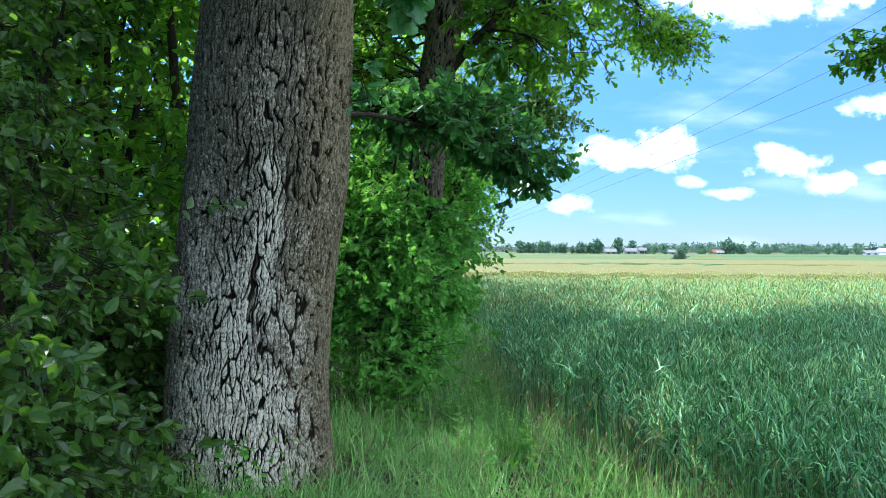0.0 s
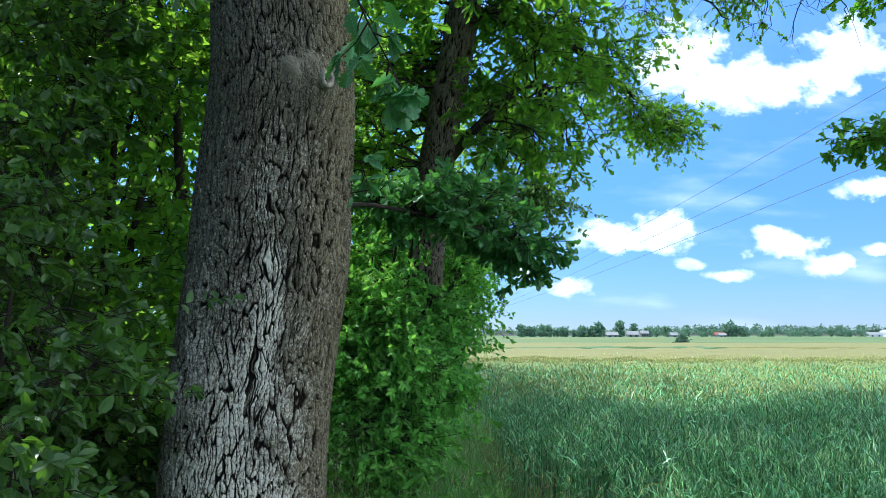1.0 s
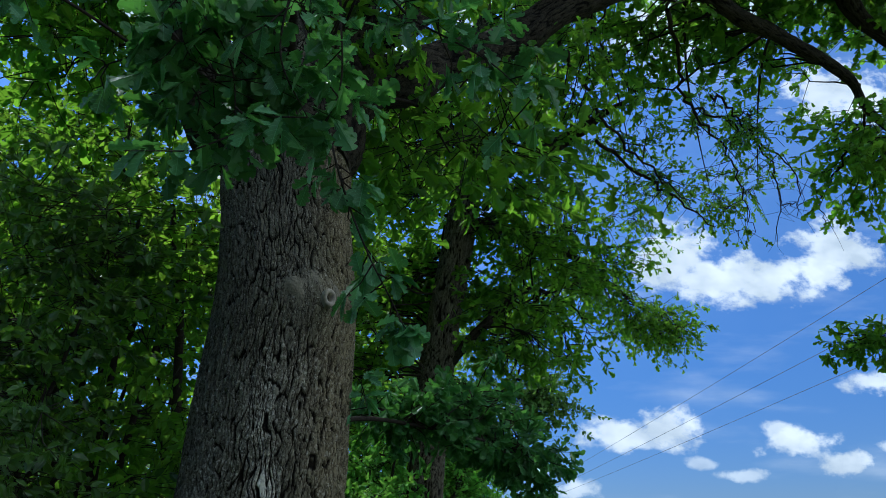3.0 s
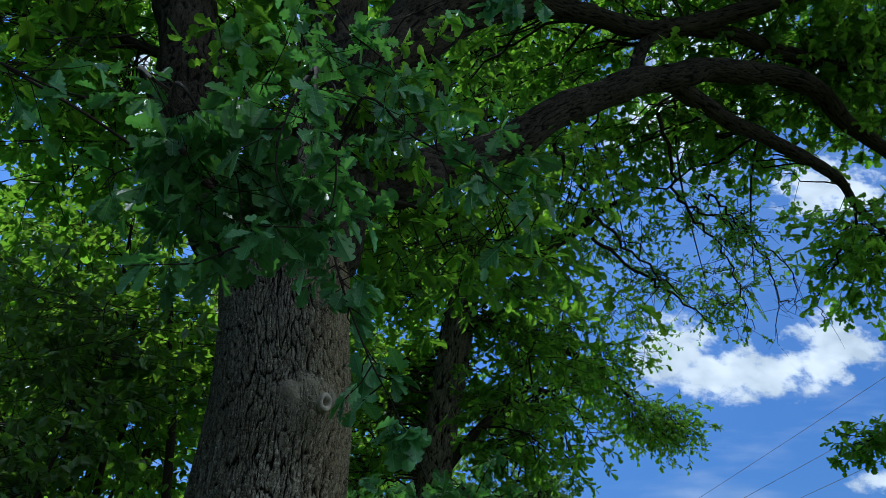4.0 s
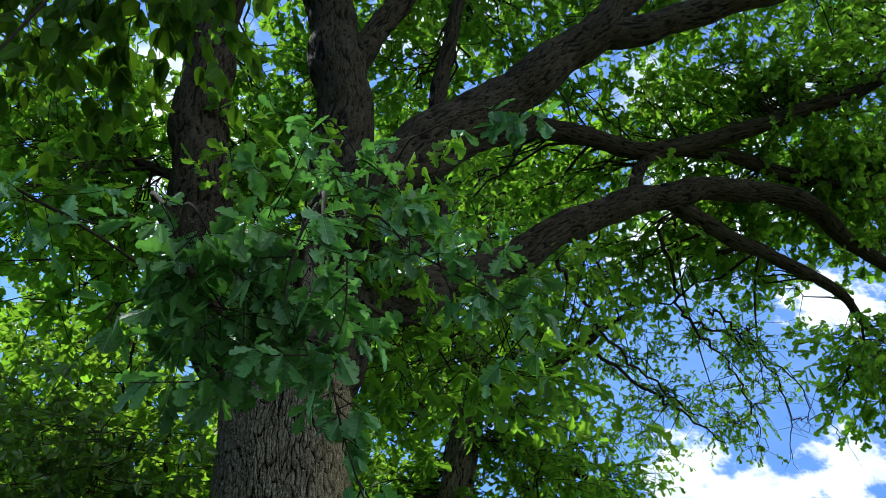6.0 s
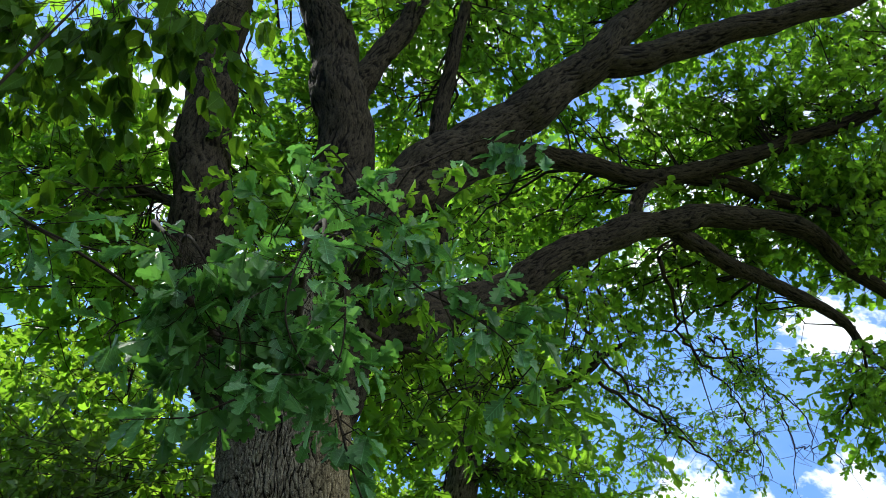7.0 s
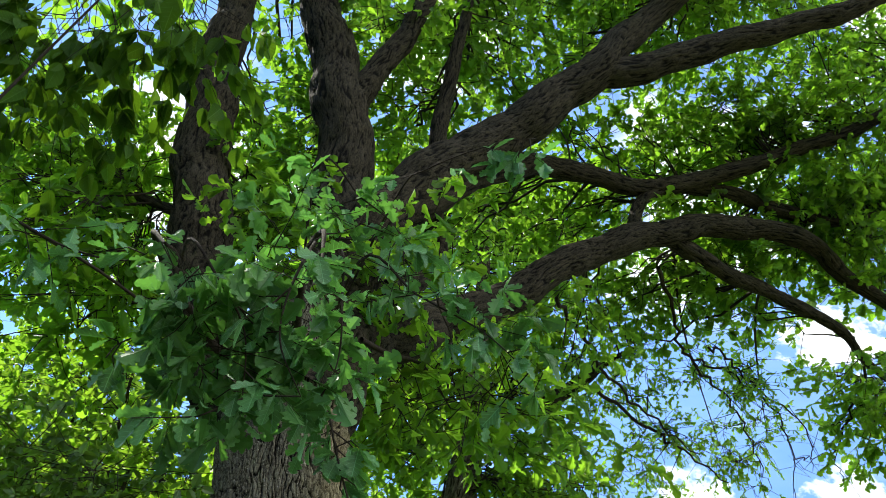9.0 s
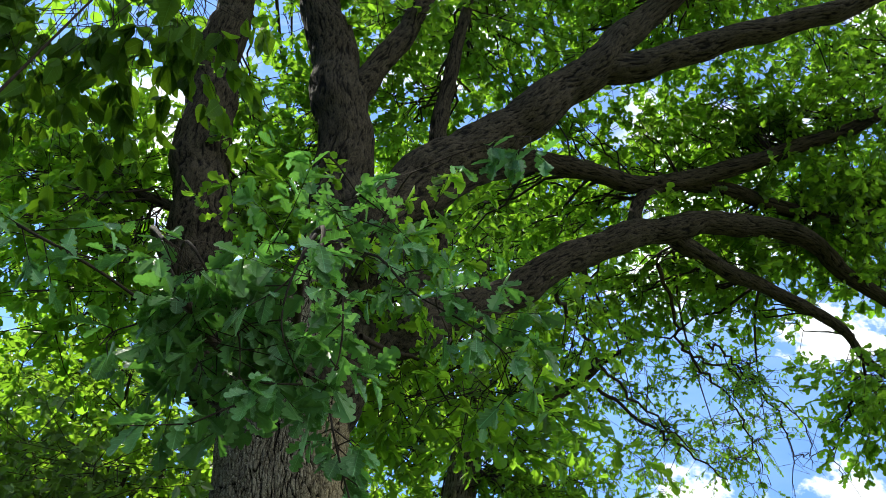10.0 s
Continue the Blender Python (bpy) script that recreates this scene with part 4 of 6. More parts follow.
OAK_BLOBS = [
    (4.20, 8.67, 8.84, 0.6, 0.4, 0.3, 4), (4.94, 8.28, 8.84, 0.6, 0.4, 0.3, 4), (6.54, 8.51, 9.02, 0.5, 0.4, 0.4, 5), (4.59, 9.40, 8.51, 0.6, 0.4, 0.3, 4), (6.16, 9.76, 7.40, 0.3, 0.3, 0.35, 5), (6.38, 10.14, 6.66, 0.25, 0.25, 0.3, 3), (2.48, 8.05, 7.95, 0.5, 0.5, 0.3, 3),
    (-3.15, 4.9, 6.63, 0.5, 0.5, 0.5, 6), (-3.39, 4.46, 5.89, 0.6, 0.6, 0.5, 5),
    (-1.68, 5.6, 7.39, 0.4, 0.5, 0.5, 6), (-1.69, 5.6, 6.66, 0.4, 0.5, 0.4, 6),
    (5.1, 8.0, 8.7, 1.2, 0.8, 0.5, 14), (3.9, 8.2, 9.0, 1.0, 0.8, 0.5, 10), (6.1, 8.0, 9.6, 1.0, 0.8, 0.6, 12),
    (-3.9, 4.3, 7.3, 0.9, 0.8, 0.9, 10), (-3.5, 5.4, 7.0, 1.1, 0.8, 1.1, 16), (-2.2, 5.8, 9.7, 1.3, 1.3, 1.2, 10), (-1.7, 5.8, 7.8, 0.9, 0.8, 1.0, 9),
    (-3.4, 4.7, 5.7, 1.0, 1.0, 0.9, 12), (-0.4, 5.9, 9.8, 1.2, 1.2, 1.2, 14), (-0.3, 7.4, 9.3, 1.2, 1.2, 1.2, 14), (0.8, 8.4, 9.6, 1.2, 1.2, 1.2, 12),
    (-0.5, 4.2, 5.7, 0.6, 0.5, 0.6, 6), (1.3, 5.9, 10.9, 1.3, 1.3, 1.3, 22),
    (2.8, 7.0, 10.1, 1.4, 1.0, 1.1, 24), (4.2, 7.4, 10.6, 1.4, 1.0, 1.2, 16), (5.2, 7.4, 10.4, 1.4, 1.0, 1.2, 14), (2.6, 6.4, 12.3, 1.3, 0.9, 0.9, 20), (4.3, 6.5, 12.2, 1.3, 0.9, 1.0, 24), (6.0, 6.5, 12.0, 1.3, 0.9, 1.0, 22), (5.0, 5.6, 11.0, 1.2, 0.6, 0.5, 6), (5.2, 7.2, 9.8, 1.4, 1.2, 1.0, 26),
    (4.5, 8.2, 9.1, 1.3, 1.1, 0.8, 18), (6.2, 8.0, 9.0, 1.3, 1.1, 1.0, 18), (2.4, 8.2, 8.6, 1.2, 1.0, 0.8, 10), (1.1, 7.2, 6.7, 0.8, 0.8, 0.7, 6),
    (2.5, 9.3, 8.3, 1.1, 1.0, 0.8, 6), (3.0, 5.0, 11.4, 1.6, 1.4, 1.2, 24), (6.8, 6.8, 10.9, 1.5, 1.3, 1.2, 16), (5.9, 8.5, 7.0, 0.4, 0.4, 0.4, 3),
    (6.3, 9.6, 6.9, 0.35, 0.4, 0.45, 6),
    (0.5, 5.1, 4.5, 0.4, 0.5, 0.4, 5), (-0.5, 5.6, 4.9, 0.4, 0.5, 0.5, 6), (-1.7, 5.7, 8.4, 0.8, 0.7, 0.8, 10),
    (-0.5, 5.2, 9.3, 0.8, 0.8, 0.8, 8), (0.7, 6.6, 11.6, 1.2, 1.0, 1.0, 14), (-0.8, 7.0, 5.5, 0.9, 0.7, 0.8, 14),
    (-3.43, 4.9, 7.44, 0.6, 0.5, 0.5, 8),
]
BOUGH_BLOBS = [(-0.5, 5.9, 2.72, 0.3, 0.3, 0.12, 7), (-0.2, 6.2, 2.75, 0.3, 0.3, 0.15, 8), (0.1, 6.5, 2.8, 0.3, 0.3, 0.18, 9), (0.4, 6.7, 2.6, 0.28, 0.25, 0.15, 8),
               (0.62, 6.8, 2.5, 0.2, 0.2, 0.12, 6), (0.85, 6.88, 2.36, 0.12, 0.12, 0.1, 4), (0.25, 7.2, 3.2, 0.35, 0.3, 0.3, 8)]
OUTER_TWIGS = [
    [(2.9, 6.8, 7.9, 0.027), (3.2, 7.8, 8.1, 0.021), (3.6, 9.0, 8.0, 0.015), (4.1, 10.2, 7.8, 0.011), (4.6, 11.3, 7.3, 0.005)],
    [(1.5, 6.25, 7.1, 0.04), (1.9, 7.3, 7.5, 0.019), (2.4, 8.6, 7.8, 0.014), (2.9, 10.0, 7.8, 0.008), (3.3, 11.2, 7.2, 0.004)],
    [(4.2, 7.6, 7.75, 0.021), (4.5, 8.6, 7.9, 0.017), (4.9, 9.8, 7.8, 0.011), (5.3, 11.0, 7.3, 0.005)],
]
BARE_TWIGS = [
    [(2.71, 7.04, 7.63, 0.030), (3.09, 7.92, 7.66, 0.024), (3.39, 8.71, 7.45, 0.020), (4.27, 9.69, 7.28, 0.016), (4.73, 10.41, 6.90, 0.012), (5.09, 10.94, 6.40, 0.005)],
    [(3.39, 8.71, 7.45, 0.018), (4.15, 9.34, 7.55, 0.016), (4.87, 9.82, 7.44, 0.014), (5.63, 10.37, 7.06, 0.010), (5.73, 10.79, 6.60, 0.005)],
    [(3.88, 8.97, 7.71, 0.018), (4.38, 9.40, 7.69, 0.016), (5.07, 10.05, 7.28, 0.013), (5.42, 10.61, 6.80, 0.010), (5.46, 11.06, 6.27, 0.005)],
    [(1.26, 6.38, 6.67, 0.024), (1.73, 7.43, 6.80, 0.022), (2.19, 8.27, 6.83, 0.020), (2.91, 9.27, 6.78, 0.016), (3.83, 10.20, 6.62, 0.008)],
    [(2.24, 9.25, 7.14, 0.030), (2.88, 9.77, 6.96, 0.026), (3.53, 10.25, 6.74, 0.020), (4.37, 10.78, 6.43, 0.008)],
    [(5.76, 8.65, 7.67, 0.030), (6.11, 9.08, 7.47, 0.024), (6.03, 9.65, 7.05, 0.018), (5.86, 10.18, 6.68, 0.012), (5.99, 10.52, 6.30, 0.005)],
    [(5.42, 10.61, 6.80, 0.010), (5.71, 10.61, 6.75, 0.008), (6.05, 10.50, 6.84, 0.004)],
]
NEAR_BLOBS = [(-0.62, 2.08, 3.36, 0.18, 0.18, 0.14, 3), (-0.46, 2.19, 3.25, 0.16, 0.16, 0.14, 2), (-0.73, 2.10, 3.08, 0.14, 0.15, 0.14, 5), (-0.78, 1.97, 3.16, 0.12, 0.12, 0.12, 4), (0.28, 2.48, 3.50, 0.16, 0.16, 0.14, 2),
              (-0.39, 2.54, 4.23, 0.22, 0.2, 0.16, 3), (-0.77, 2.07, 3.57, 0.16, 0.2, 0.14, 2)]
EDGE_BLOBS = [(5.25, 8.4, 4.0, 0.20, 0.2, 0.16, 5), (5.35, 8.35, 3.8, 0.2, 0.2, 0.12, 4), (4.95, 8.5, 3.88, 0.15, 0.12, 0.08, 3)]
# high crown mostly out of view, added to keep sun off what lies below
OAK_SHADE_ROOF = [(-5.2, 2.0, 11.6, 2.2, 1.8, 1.0, 34), (-4.5, 3.5, 12.0, 3.0, 3.0, 1.6, 16), (-1.5, 5.0, 13.5, 3.5, 3.0, 1.6, 22), (-2.5, 7.5, 12.5, 3.0, 2.5, 1.6, 8), (1.0, 4.0, 12.8, 2.5, 2.0, 1.2, 14)]


CALLUS_AT = (-56, 3.07)


def limb_points(limbs):
    return np.concatenate([smooth_path(l, 5) for l in limbs])


def limb_mesh(rows_l, seed):
    girth = max(c[3] for c in rows_l)
    sides = (100 if girth > 0.2 else 56 if girth > 0.11 else 28)
    return bark_rod("limb", rows_l, sides, 22 if girth > 0.2 else 16 if girth > 0.11 else 9, 0.055 if girth > 0.2 else 0.048, 0.024, LIMB_BARK_SHADED, seed, tall=0.30, gnarl=1.0)


def spurred_twig(rows_l, seed):
    """A crooked thin twig with bare, forked spurs."""
    rng = np.random.default_rng(seed)
    p = smooth_path(rows_l, 7)
    p[1:-1, :3] += rng.normal(size=p[1:-1, :3].shape) * 0.03
    pieces = [tubes(p[None, :, :3], p[None, :, 3], 6)]
    for k in range(3, len(p), 2):
        a = p[k, :3]
        d = rng.normal(size=3) * np.array([1, 0.7, 0.7]) - np.array([0, 0, 0.5])
        b = a + unit(d) * (0.15 + 0.3 * rng.random())
        c = b + unit(d + rng.normal(size=3) * 0.7) * (0.1 + 0.25 * rng.random())
        r = min(0.008, p[k, 3] * 0.6)
        pieces.append(tubes(np.array([[a, b, c]]), np.array([[r, r * 0.7, r * 0.35]]), 4))
    return mesh_from("bare_twig", *merged(pieces), TWIG_BARK)


def build_oak():
    oak = thing("oak_tree", OAK_BASE, "massive old oak with furrowed grey-brown bark and pale lichen", "tree")
    col = [(-1.14, 4.32, -0.2, 0.50), (-1.138, 4.32, 0.25, 0.485), (-1.14, 4.32, 0.72, 0.468), (-1.11, 4.32, 1.25, 0.466), (-1.075, 4.32, 1.63, 0.462), (-1.025, 4.32, 2.07, 0.456),
           (-1.01, 4.32, 2.41, 0.450), (-0.975, 4.33, 3.05, 0.434), (-1.0, 4.34, 3.6, 0.418), (-1.03, 4.36, 4.1, 0.42), (-1.0, 4.40, 4.8, 0.34), (-0.9, 4.45, 5.2, 0.26)]
    col = [tuple(np.array(c) - np.array((*OAK_BASE, 0))) for c in col]
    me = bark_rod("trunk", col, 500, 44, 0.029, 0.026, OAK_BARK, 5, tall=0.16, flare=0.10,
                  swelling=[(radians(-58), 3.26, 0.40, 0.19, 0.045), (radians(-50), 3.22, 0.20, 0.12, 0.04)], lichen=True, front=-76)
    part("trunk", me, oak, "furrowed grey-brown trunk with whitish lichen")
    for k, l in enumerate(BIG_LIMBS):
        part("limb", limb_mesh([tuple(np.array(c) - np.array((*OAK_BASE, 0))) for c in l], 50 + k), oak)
    for k, l in enumerate(LOW_BRANCHES):
        p = smooth_path([tuple(np.array(c) - np.array((*OAK_BASE, 0))) for c in l], 6)
        part("branch", mesh_from("branch", *tubes(p[None, :, :3], p[None, :, 3], 8), TWIG_BARK), oak)
    # sawn stub of a lost branch on the swelling
    prof = [(0.050, -0.08), (0.054, 0.0), (0.052, 0.022), (0.042, 0.030), (0.030, 0.026), (0.024, 0.008), (0.018, -0.02), (0.0, -0.024)]
    ang = np.arange(20) / 20 * 2 * np.pi
    vs = np.concatenate([np.stack([r * np.cos(ang) * 0.85, r * np.sin(ang) * 1.25, np.full(20, z) + 0.003 * np.sin(3 * ang)], axis=1) for r, z in prof])
    i = np.arange(20)
    fs = np.concatenate([np.stack([q * 20 + i, q * 20 + (i + 1) % 20, (q + 1) * 20 + (i + 1) % 20, (q + 1) * 20 + i], axis=1) for q in range(len(prof) - 1)])
    stub = part("branch_stub", mesh_from("branch_stub", vs, [fs], CUT_WOOD), oak, "sawn-off pale branch stub with a hollow ring")
    d = Vector((math.cos(radians(-50)), math.sin(radians(-50)), 0.05))
    at = Vector((-0.985, 4.33, 3.01)) + d * 0.530 - Vector(OAK_BASE)
    stub.matrix_basis = Matrix.Translation(at) @ d.to_track_quat("Z", "Y").to_matrix().to_4x4() @ Matrix.Scale(0.85, 4)
    # rounded callus that has grown about the stub
    ring = np.linspace(0, 1, 22)
    spin = np.arange(48) / 48 * 2 * np.pi
    rg, ag = np.meshgrid(ring, spin, indexing="ij")
    edge = 0.185 * (1 + 0.06 * np.sin(2 * ag + 1) + 0.04 * np.sin(5 * ag))
    dome = 0.012 * (1 - rg ** 2) - 0.075 * rg ** 4 + 0.004 * np.sin(ag * 7 + rg * 9) * rg + 0.005 * np.sin(rg * 9 * np.cos(ag) + 2 * np.sin(3 * rg * np.sin(ag)))
    vs = np.stack([edge * rg * np.cos(ag), edge * rg * np.sin(ag) * 1.05, dome], axis=-1).reshape(-1, 3)
    idx = np.arange(22 * 48).reshape(22, 48)
    nxt = np.roll(idx, -1, axis=1)
    callus = part("callus", mesh_from("callus", vs, [np.stack([idx[:-1], nxt[:-1], nxt[1:], idx[1:]], axis=-1).reshape(-1, 4)], CALLUS_BARK), oak, "smooth rounded callus about the stub")
    d = Vector((math.cos(radians(CALLUS_AT[0])), math.sin(radians(CALLUS_AT[0])), 0.0))
    at = Vector((-0.985, 4.33, CALLUS_AT[1])) + d * 0.465 - Vector(OAK_BASE)
    callus.matrix_basis = Matrix.Translation(at) @ d.to_track_quat("Z", "Y").to_matrix().to_4x4()
    rng = np.random.default_rng(8)
    anchors = limb_points(BIG_LIMBS[:-3] + BIG_LIMBS[-1:] + LOW_BRANCHES[:2])
    wood, leaf = foliage(rng, anchors, OAK_BLOBS, 9, 9, 0.165, 0.40, girth=0.7)
    roof_w, roof_l = foliage(rng, limb_points(BIG_LIMBS), OAK_SHADE_ROOF, 8, 8, 0.25, 0.7, OVAL)
    low_w, low_l = foliage(rng, limb_points(LOW_BRANCHES[:1]), BOUGH_BLOBS, 7, 9, 0.12, 0.16)
    near_w, near_l = foliage(rng, limb_points(LOW_BRANCHES[2:4]), NEAR_BLOBS, 6, 7, 0.105, 0.15, OAK_FINE, girth=0.4)
    edge_w, edge_l = foliage(rng, limb_points(LOW_BRANCHES[-1:]), EDGE_BLOBS, 8, 9, 0.12, 0.18)
    hanging = [(3.0, 10.9, 8.0, 1.0, 0.8, 0.7, 9), (3.9, 10.4, 8.3, 1.0, 0.8, 0.7, 10), (5.0, 10.4, 8.6, 1.0, 0.8, 0.6, 7), (4.6, 11.7, 7.5, 0.8, 0.8, 0.5, 7),
               (5.3, 11.4, 7.7, 0.7, 0.7, 0.5, 5), (3.4, 12.0, 6.9, 0.8, 0.7, 0.4, 6), (4.5, 11.4, 6.7, 0.6, 0.6, 0.3, 5), (3.2, 10.2, 6.9, 0.6, 0.5, 0.3, 5), (4.4, 9.3, 7.4, 0.6, 0.5, 0.3, 4)]
    hang_w, hang_l = foliage(rng, limb_points(BIG_LIMBS[3:5] + OUTER_TWIGS + BARE_TWIGS[:5]), hanging, 12, 10, 0.076, 0.24, droop=0.5, arch=0.05, girth=0.7)
    for l in OUTER_TWIGS:
        p = smooth_path([tuple(np.array(c) - np.array((*OAK_BASE, 0))) for c in l], 6)
        part("branch", mesh_from("branch", *tubes(p[None, :, :3], p[None, :, 3], 8), TWIG_BARK), oak)
    for q, l in enumerate(BARE_TWIGS):
        part("bare_twig", spurred_twig([tuple(np.array(c) - np.array((*OAK_BASE, 0))) for c in l], 300 + q), oak, "thin dark twig with bare spurs")
    part("branchwork", mesh_from("branchwork", *rel(merged([wood, roof_w, low_w, near_w, edge_w, hang_w]), OAK_BASE), TWIG_BARK), oak, kind="stuff")
    part("crown", mesh_from("crown", *rel(merged([leaf, roof_l, edge_l, hang_l]), OAK_BASE), OAK_LEAF_SHADED, smooth=False), oak, "dense crown of lobed green oak leaves", kind="stuff")
    part("low_foliage", mesh_from("low_foliage", *rel(merged([near_l, low_l]), OAK_BASE), OAK_LEAF_LIT, smooth=False), oak, "low-hanging blue-green lobed oak leaves", kind="stuff")
    return oak


oak = build_oak()


def build_second_oak():
    base = (-0.2, 9.0, 0.0)
    ob = thing("oak_tree", base, "slimmer dark-barked oak rising out of a shrub at the wood's edge", "tree")
    trunk = [(-0.20, 9.0, -0.1, 0.27), (-0.20, 9.0, 0.4, 0.24), (-0.24, 9.0, 1.9, 0.225), (-0.17, 9.0, 3.05, 0.22), (-0.01, 9.0, 4.26, 0.215), (0.33, 9.0, 6.1, 0.20),
             (0.50, 9.4, 7.3, 0.18), (0.63, 9.8, 8.5, 0.15), (0.8, 10.2, 11.0, 0.10), (0.9, 10.8, 12.8, 0.04)]
    part("trunk", bark_rod("trunk", [tuple(np.array(c) - np.array((*base, 0))) for c in trunk], 90, 40, 0.045, 0.045, STEM_BARK, 77, tall=0.16, flare=0.06), ob)
    limbs = [[(0.42, 9.26, 6.7, 0.14), (1.41, 9.64, 7.11, 0.125), (2.1, 9.75, 7.6, 0.10), (2.55, 9.8, 7.95, 0.06), (3.1, 9.85, 8.3, 0.015)],
             [(0.30, 9.1, 5.8, 0.10), (1.6, 10.6, 6.15, 0.075), (2.9, 12.2, 6.0, 0.045), (3.8, 12.9, 5.6, 0.022), (4.4, 13.1, 5.25, 0.005)],
             [(-0.1, 9.0, 3.6, 0.07), (0.5, 9.0, 4.3, 0.06), (1.1, 9.4, 4.9, 0.04), (1.6, 10.4, 5.2, 0.02)],
             ]
    for k, l in enumerate(limbs):
        part("limb", limb_mesh([tuple(np.array(c) - np.array((*base, 0))) for c in l], 90 + k), ob)
    rng = np.random.default_rng(17)
    blobs = [(-0.70, 8.59, 7.65, 0.6, 0.5, 0.5, 12), (-0.81, 9.33, 6.39, 0.5, 0.5, 0.6, 12), (-0.73, 9.67, 5.08, 0.45, 0.5, 0.5, 10), (0.93, 8.95, 7.06, 0.6, 0.5, 0.5, 12), (0.69, 9.99, 4.75, 0.4, 0.4, 0.4, 4), (1.38, 8.55, 7.60, 0.5, 0.5, 0.4, 9),
             (0.75, 8.6, 4.1, 0.5, 0.6, 0.5, 6), (1.0, 9.4, 4.9, 0.7, 0.8, 0.6, 8), (-1.2, 8.8, 4.3, 0.45, 0.6, 0.8, 12), (-0.6, 10.0, 5.2, 0.6, 0.5, 0.6, 10),
             (1.7, 11.2, 5.4, 0.9, 0.9, 0.7, 12), (1.2, 9.6, 5.6, 0.8, 0.7, 0.5, 7), (0.95, 9.0, 4.2, 0.45, 0.5, 0.5, 5), (1.6, 10.5, 4.6, 0.6, 0.6, 0.5, 10), (-0.95, 9.6, 4.4, 0.45, 0.5, 0.8, 10), (1.0, 8.6, 5.7, 0.5, 0.5, 0.4, 9), 
             (2.0, 11.0, 7.3, 0.9, 0.8, 0.6, 8), (-0.6, 10.4, 7.1, 1.2, 1.0, 1.0, 14), (-1.3, 9.4, 7.2, 1.0, 1.0, 1.0, 12), (1.7, 10.6, 6.1, 0.5, 0.5, 0.3, 7), (2.4, 11.4, 6.1, 0.5, 0.5, 0.3, 7),
             (0.5, 10.2, 10.0, 1.6, 1.6, 1.4, 24), (1.8, 10.2, 9.4, 1.2, 1.2, 0.9, 14)]
    lacy = [(2.9, 12.2, 5.9, 0.6, 0.6, 0.35, 16), (4.0, 13.0, 5.35, 0.55, 0.5, 0.30, 22), (3.5, 12.6, 5.5, 0.55, 0.5, 0.28, 16)]
    high = [(0.6, 11.2, 12.2, 2.2, 1.8, 1.2, 26), (2.6, 12.2, 12.6, 2.0, 1.6, 1.1, 30), (-1.6, 11.0, 12.0, 1.8, 1.8, 1.2, 12)]
    wood, leaf = foliage(rng, limb_points(limbs + [trunk[4:]]), blobs, 9, 10, 0.130, 0.30)
    top_w, top_l = foliage(rng, limb_points([trunk[6:]]), high, 8, 9, 0.23, 0.6, OVAL)
    lacy_w, lacy_l = foliage(rng, limb_points(limbs[1:2]), lacy, 10, 9, 0.088, 0.26, droop=0.4, girth=0.8)
    wood, leaf = merged([wood, top_w, lacy_w]), merged([leaf, top_l, lacy_l])
    part("branchwork", mesh_from("branchwork", *rel(wood, base), TWIG_BARK), ob, kind="stuff")
    part("crown", mesh_from("crown", *rel(leaf, base), OAK_LEAF_SHADED, smooth=False), ob, "dark green oak leaves with gaps of sky", kind="stuff")


build_second_oak()


def build_shrub(name, base, stems, blobs, label, mat, seed, size=0.07, tufts=9, per=9, spread=0.28, half=OVAL, category="shrub", droop=0.3, radius=0.025, singly=False, face=(0, -0.25, 0.75)):
    rng = np.random.default_rng(seed)
    ob = thing(name, base, label, category)
    anchors = []
    for tip in stems:
        p = np.array([(*base, radius), ((base[0] * 0.6 + tip[0] * 0.4) + rng.normal() * 0.08, base[1] * 0.6 + tip[1] * 0.4 + rng.normal() * 0.08, tip[2] * 0.45, radius * 0.8), (*tip, radius * 0.3)])
        sp = smooth_path(p, 8)
        anchors.append(sp)
        part("stem", mesh_from("stem", *rel(tubes(sp[None, :, :3], sp[None, :, 3], 8), base), TWIG_BARK), ob)
    kept = [] if singly else None
    wood, leaf = foliage(rng, np.concatenate(anchors), blobs, tufts, per, size, spread, half, droop, singles=kept, girth=0.22 if singly else 0.5, face=face)
    twigs = part("branchwork", mesh_from("branchwork", *rel(wood, base), TWIG_BARK), ob, kind="stuff")
    if singly:
        # the leaves that hang closest, one by one
        shapes = [mesh_from("leaf", *leaf_template(OVAL_FINE if half is OVAL else half, c, f), mat) for c, f in ((0.1, 0.2), (0.25, 0.3), (0.4, 0.15))]
        for i, (at, tip, nor, s) in enumerate(zip(*kept)):
            x = unit(tip)
            y = unit(np.cross(nor, x))
            lf = new("leaf", shapes[i % 3])
            lf.parent = twigs
            m = Matrix(np.column_stack([x * s, y * s, np.cross(x, y) * s]).tolist()).to_4x4()
            m.translation = Vector(at - np.array(base))
            lf.matrix_basis = m
    part("crown", mesh_from("crown", *rel(leaf, base), mat, smooth=False), ob, kind="stuff")
    return ob


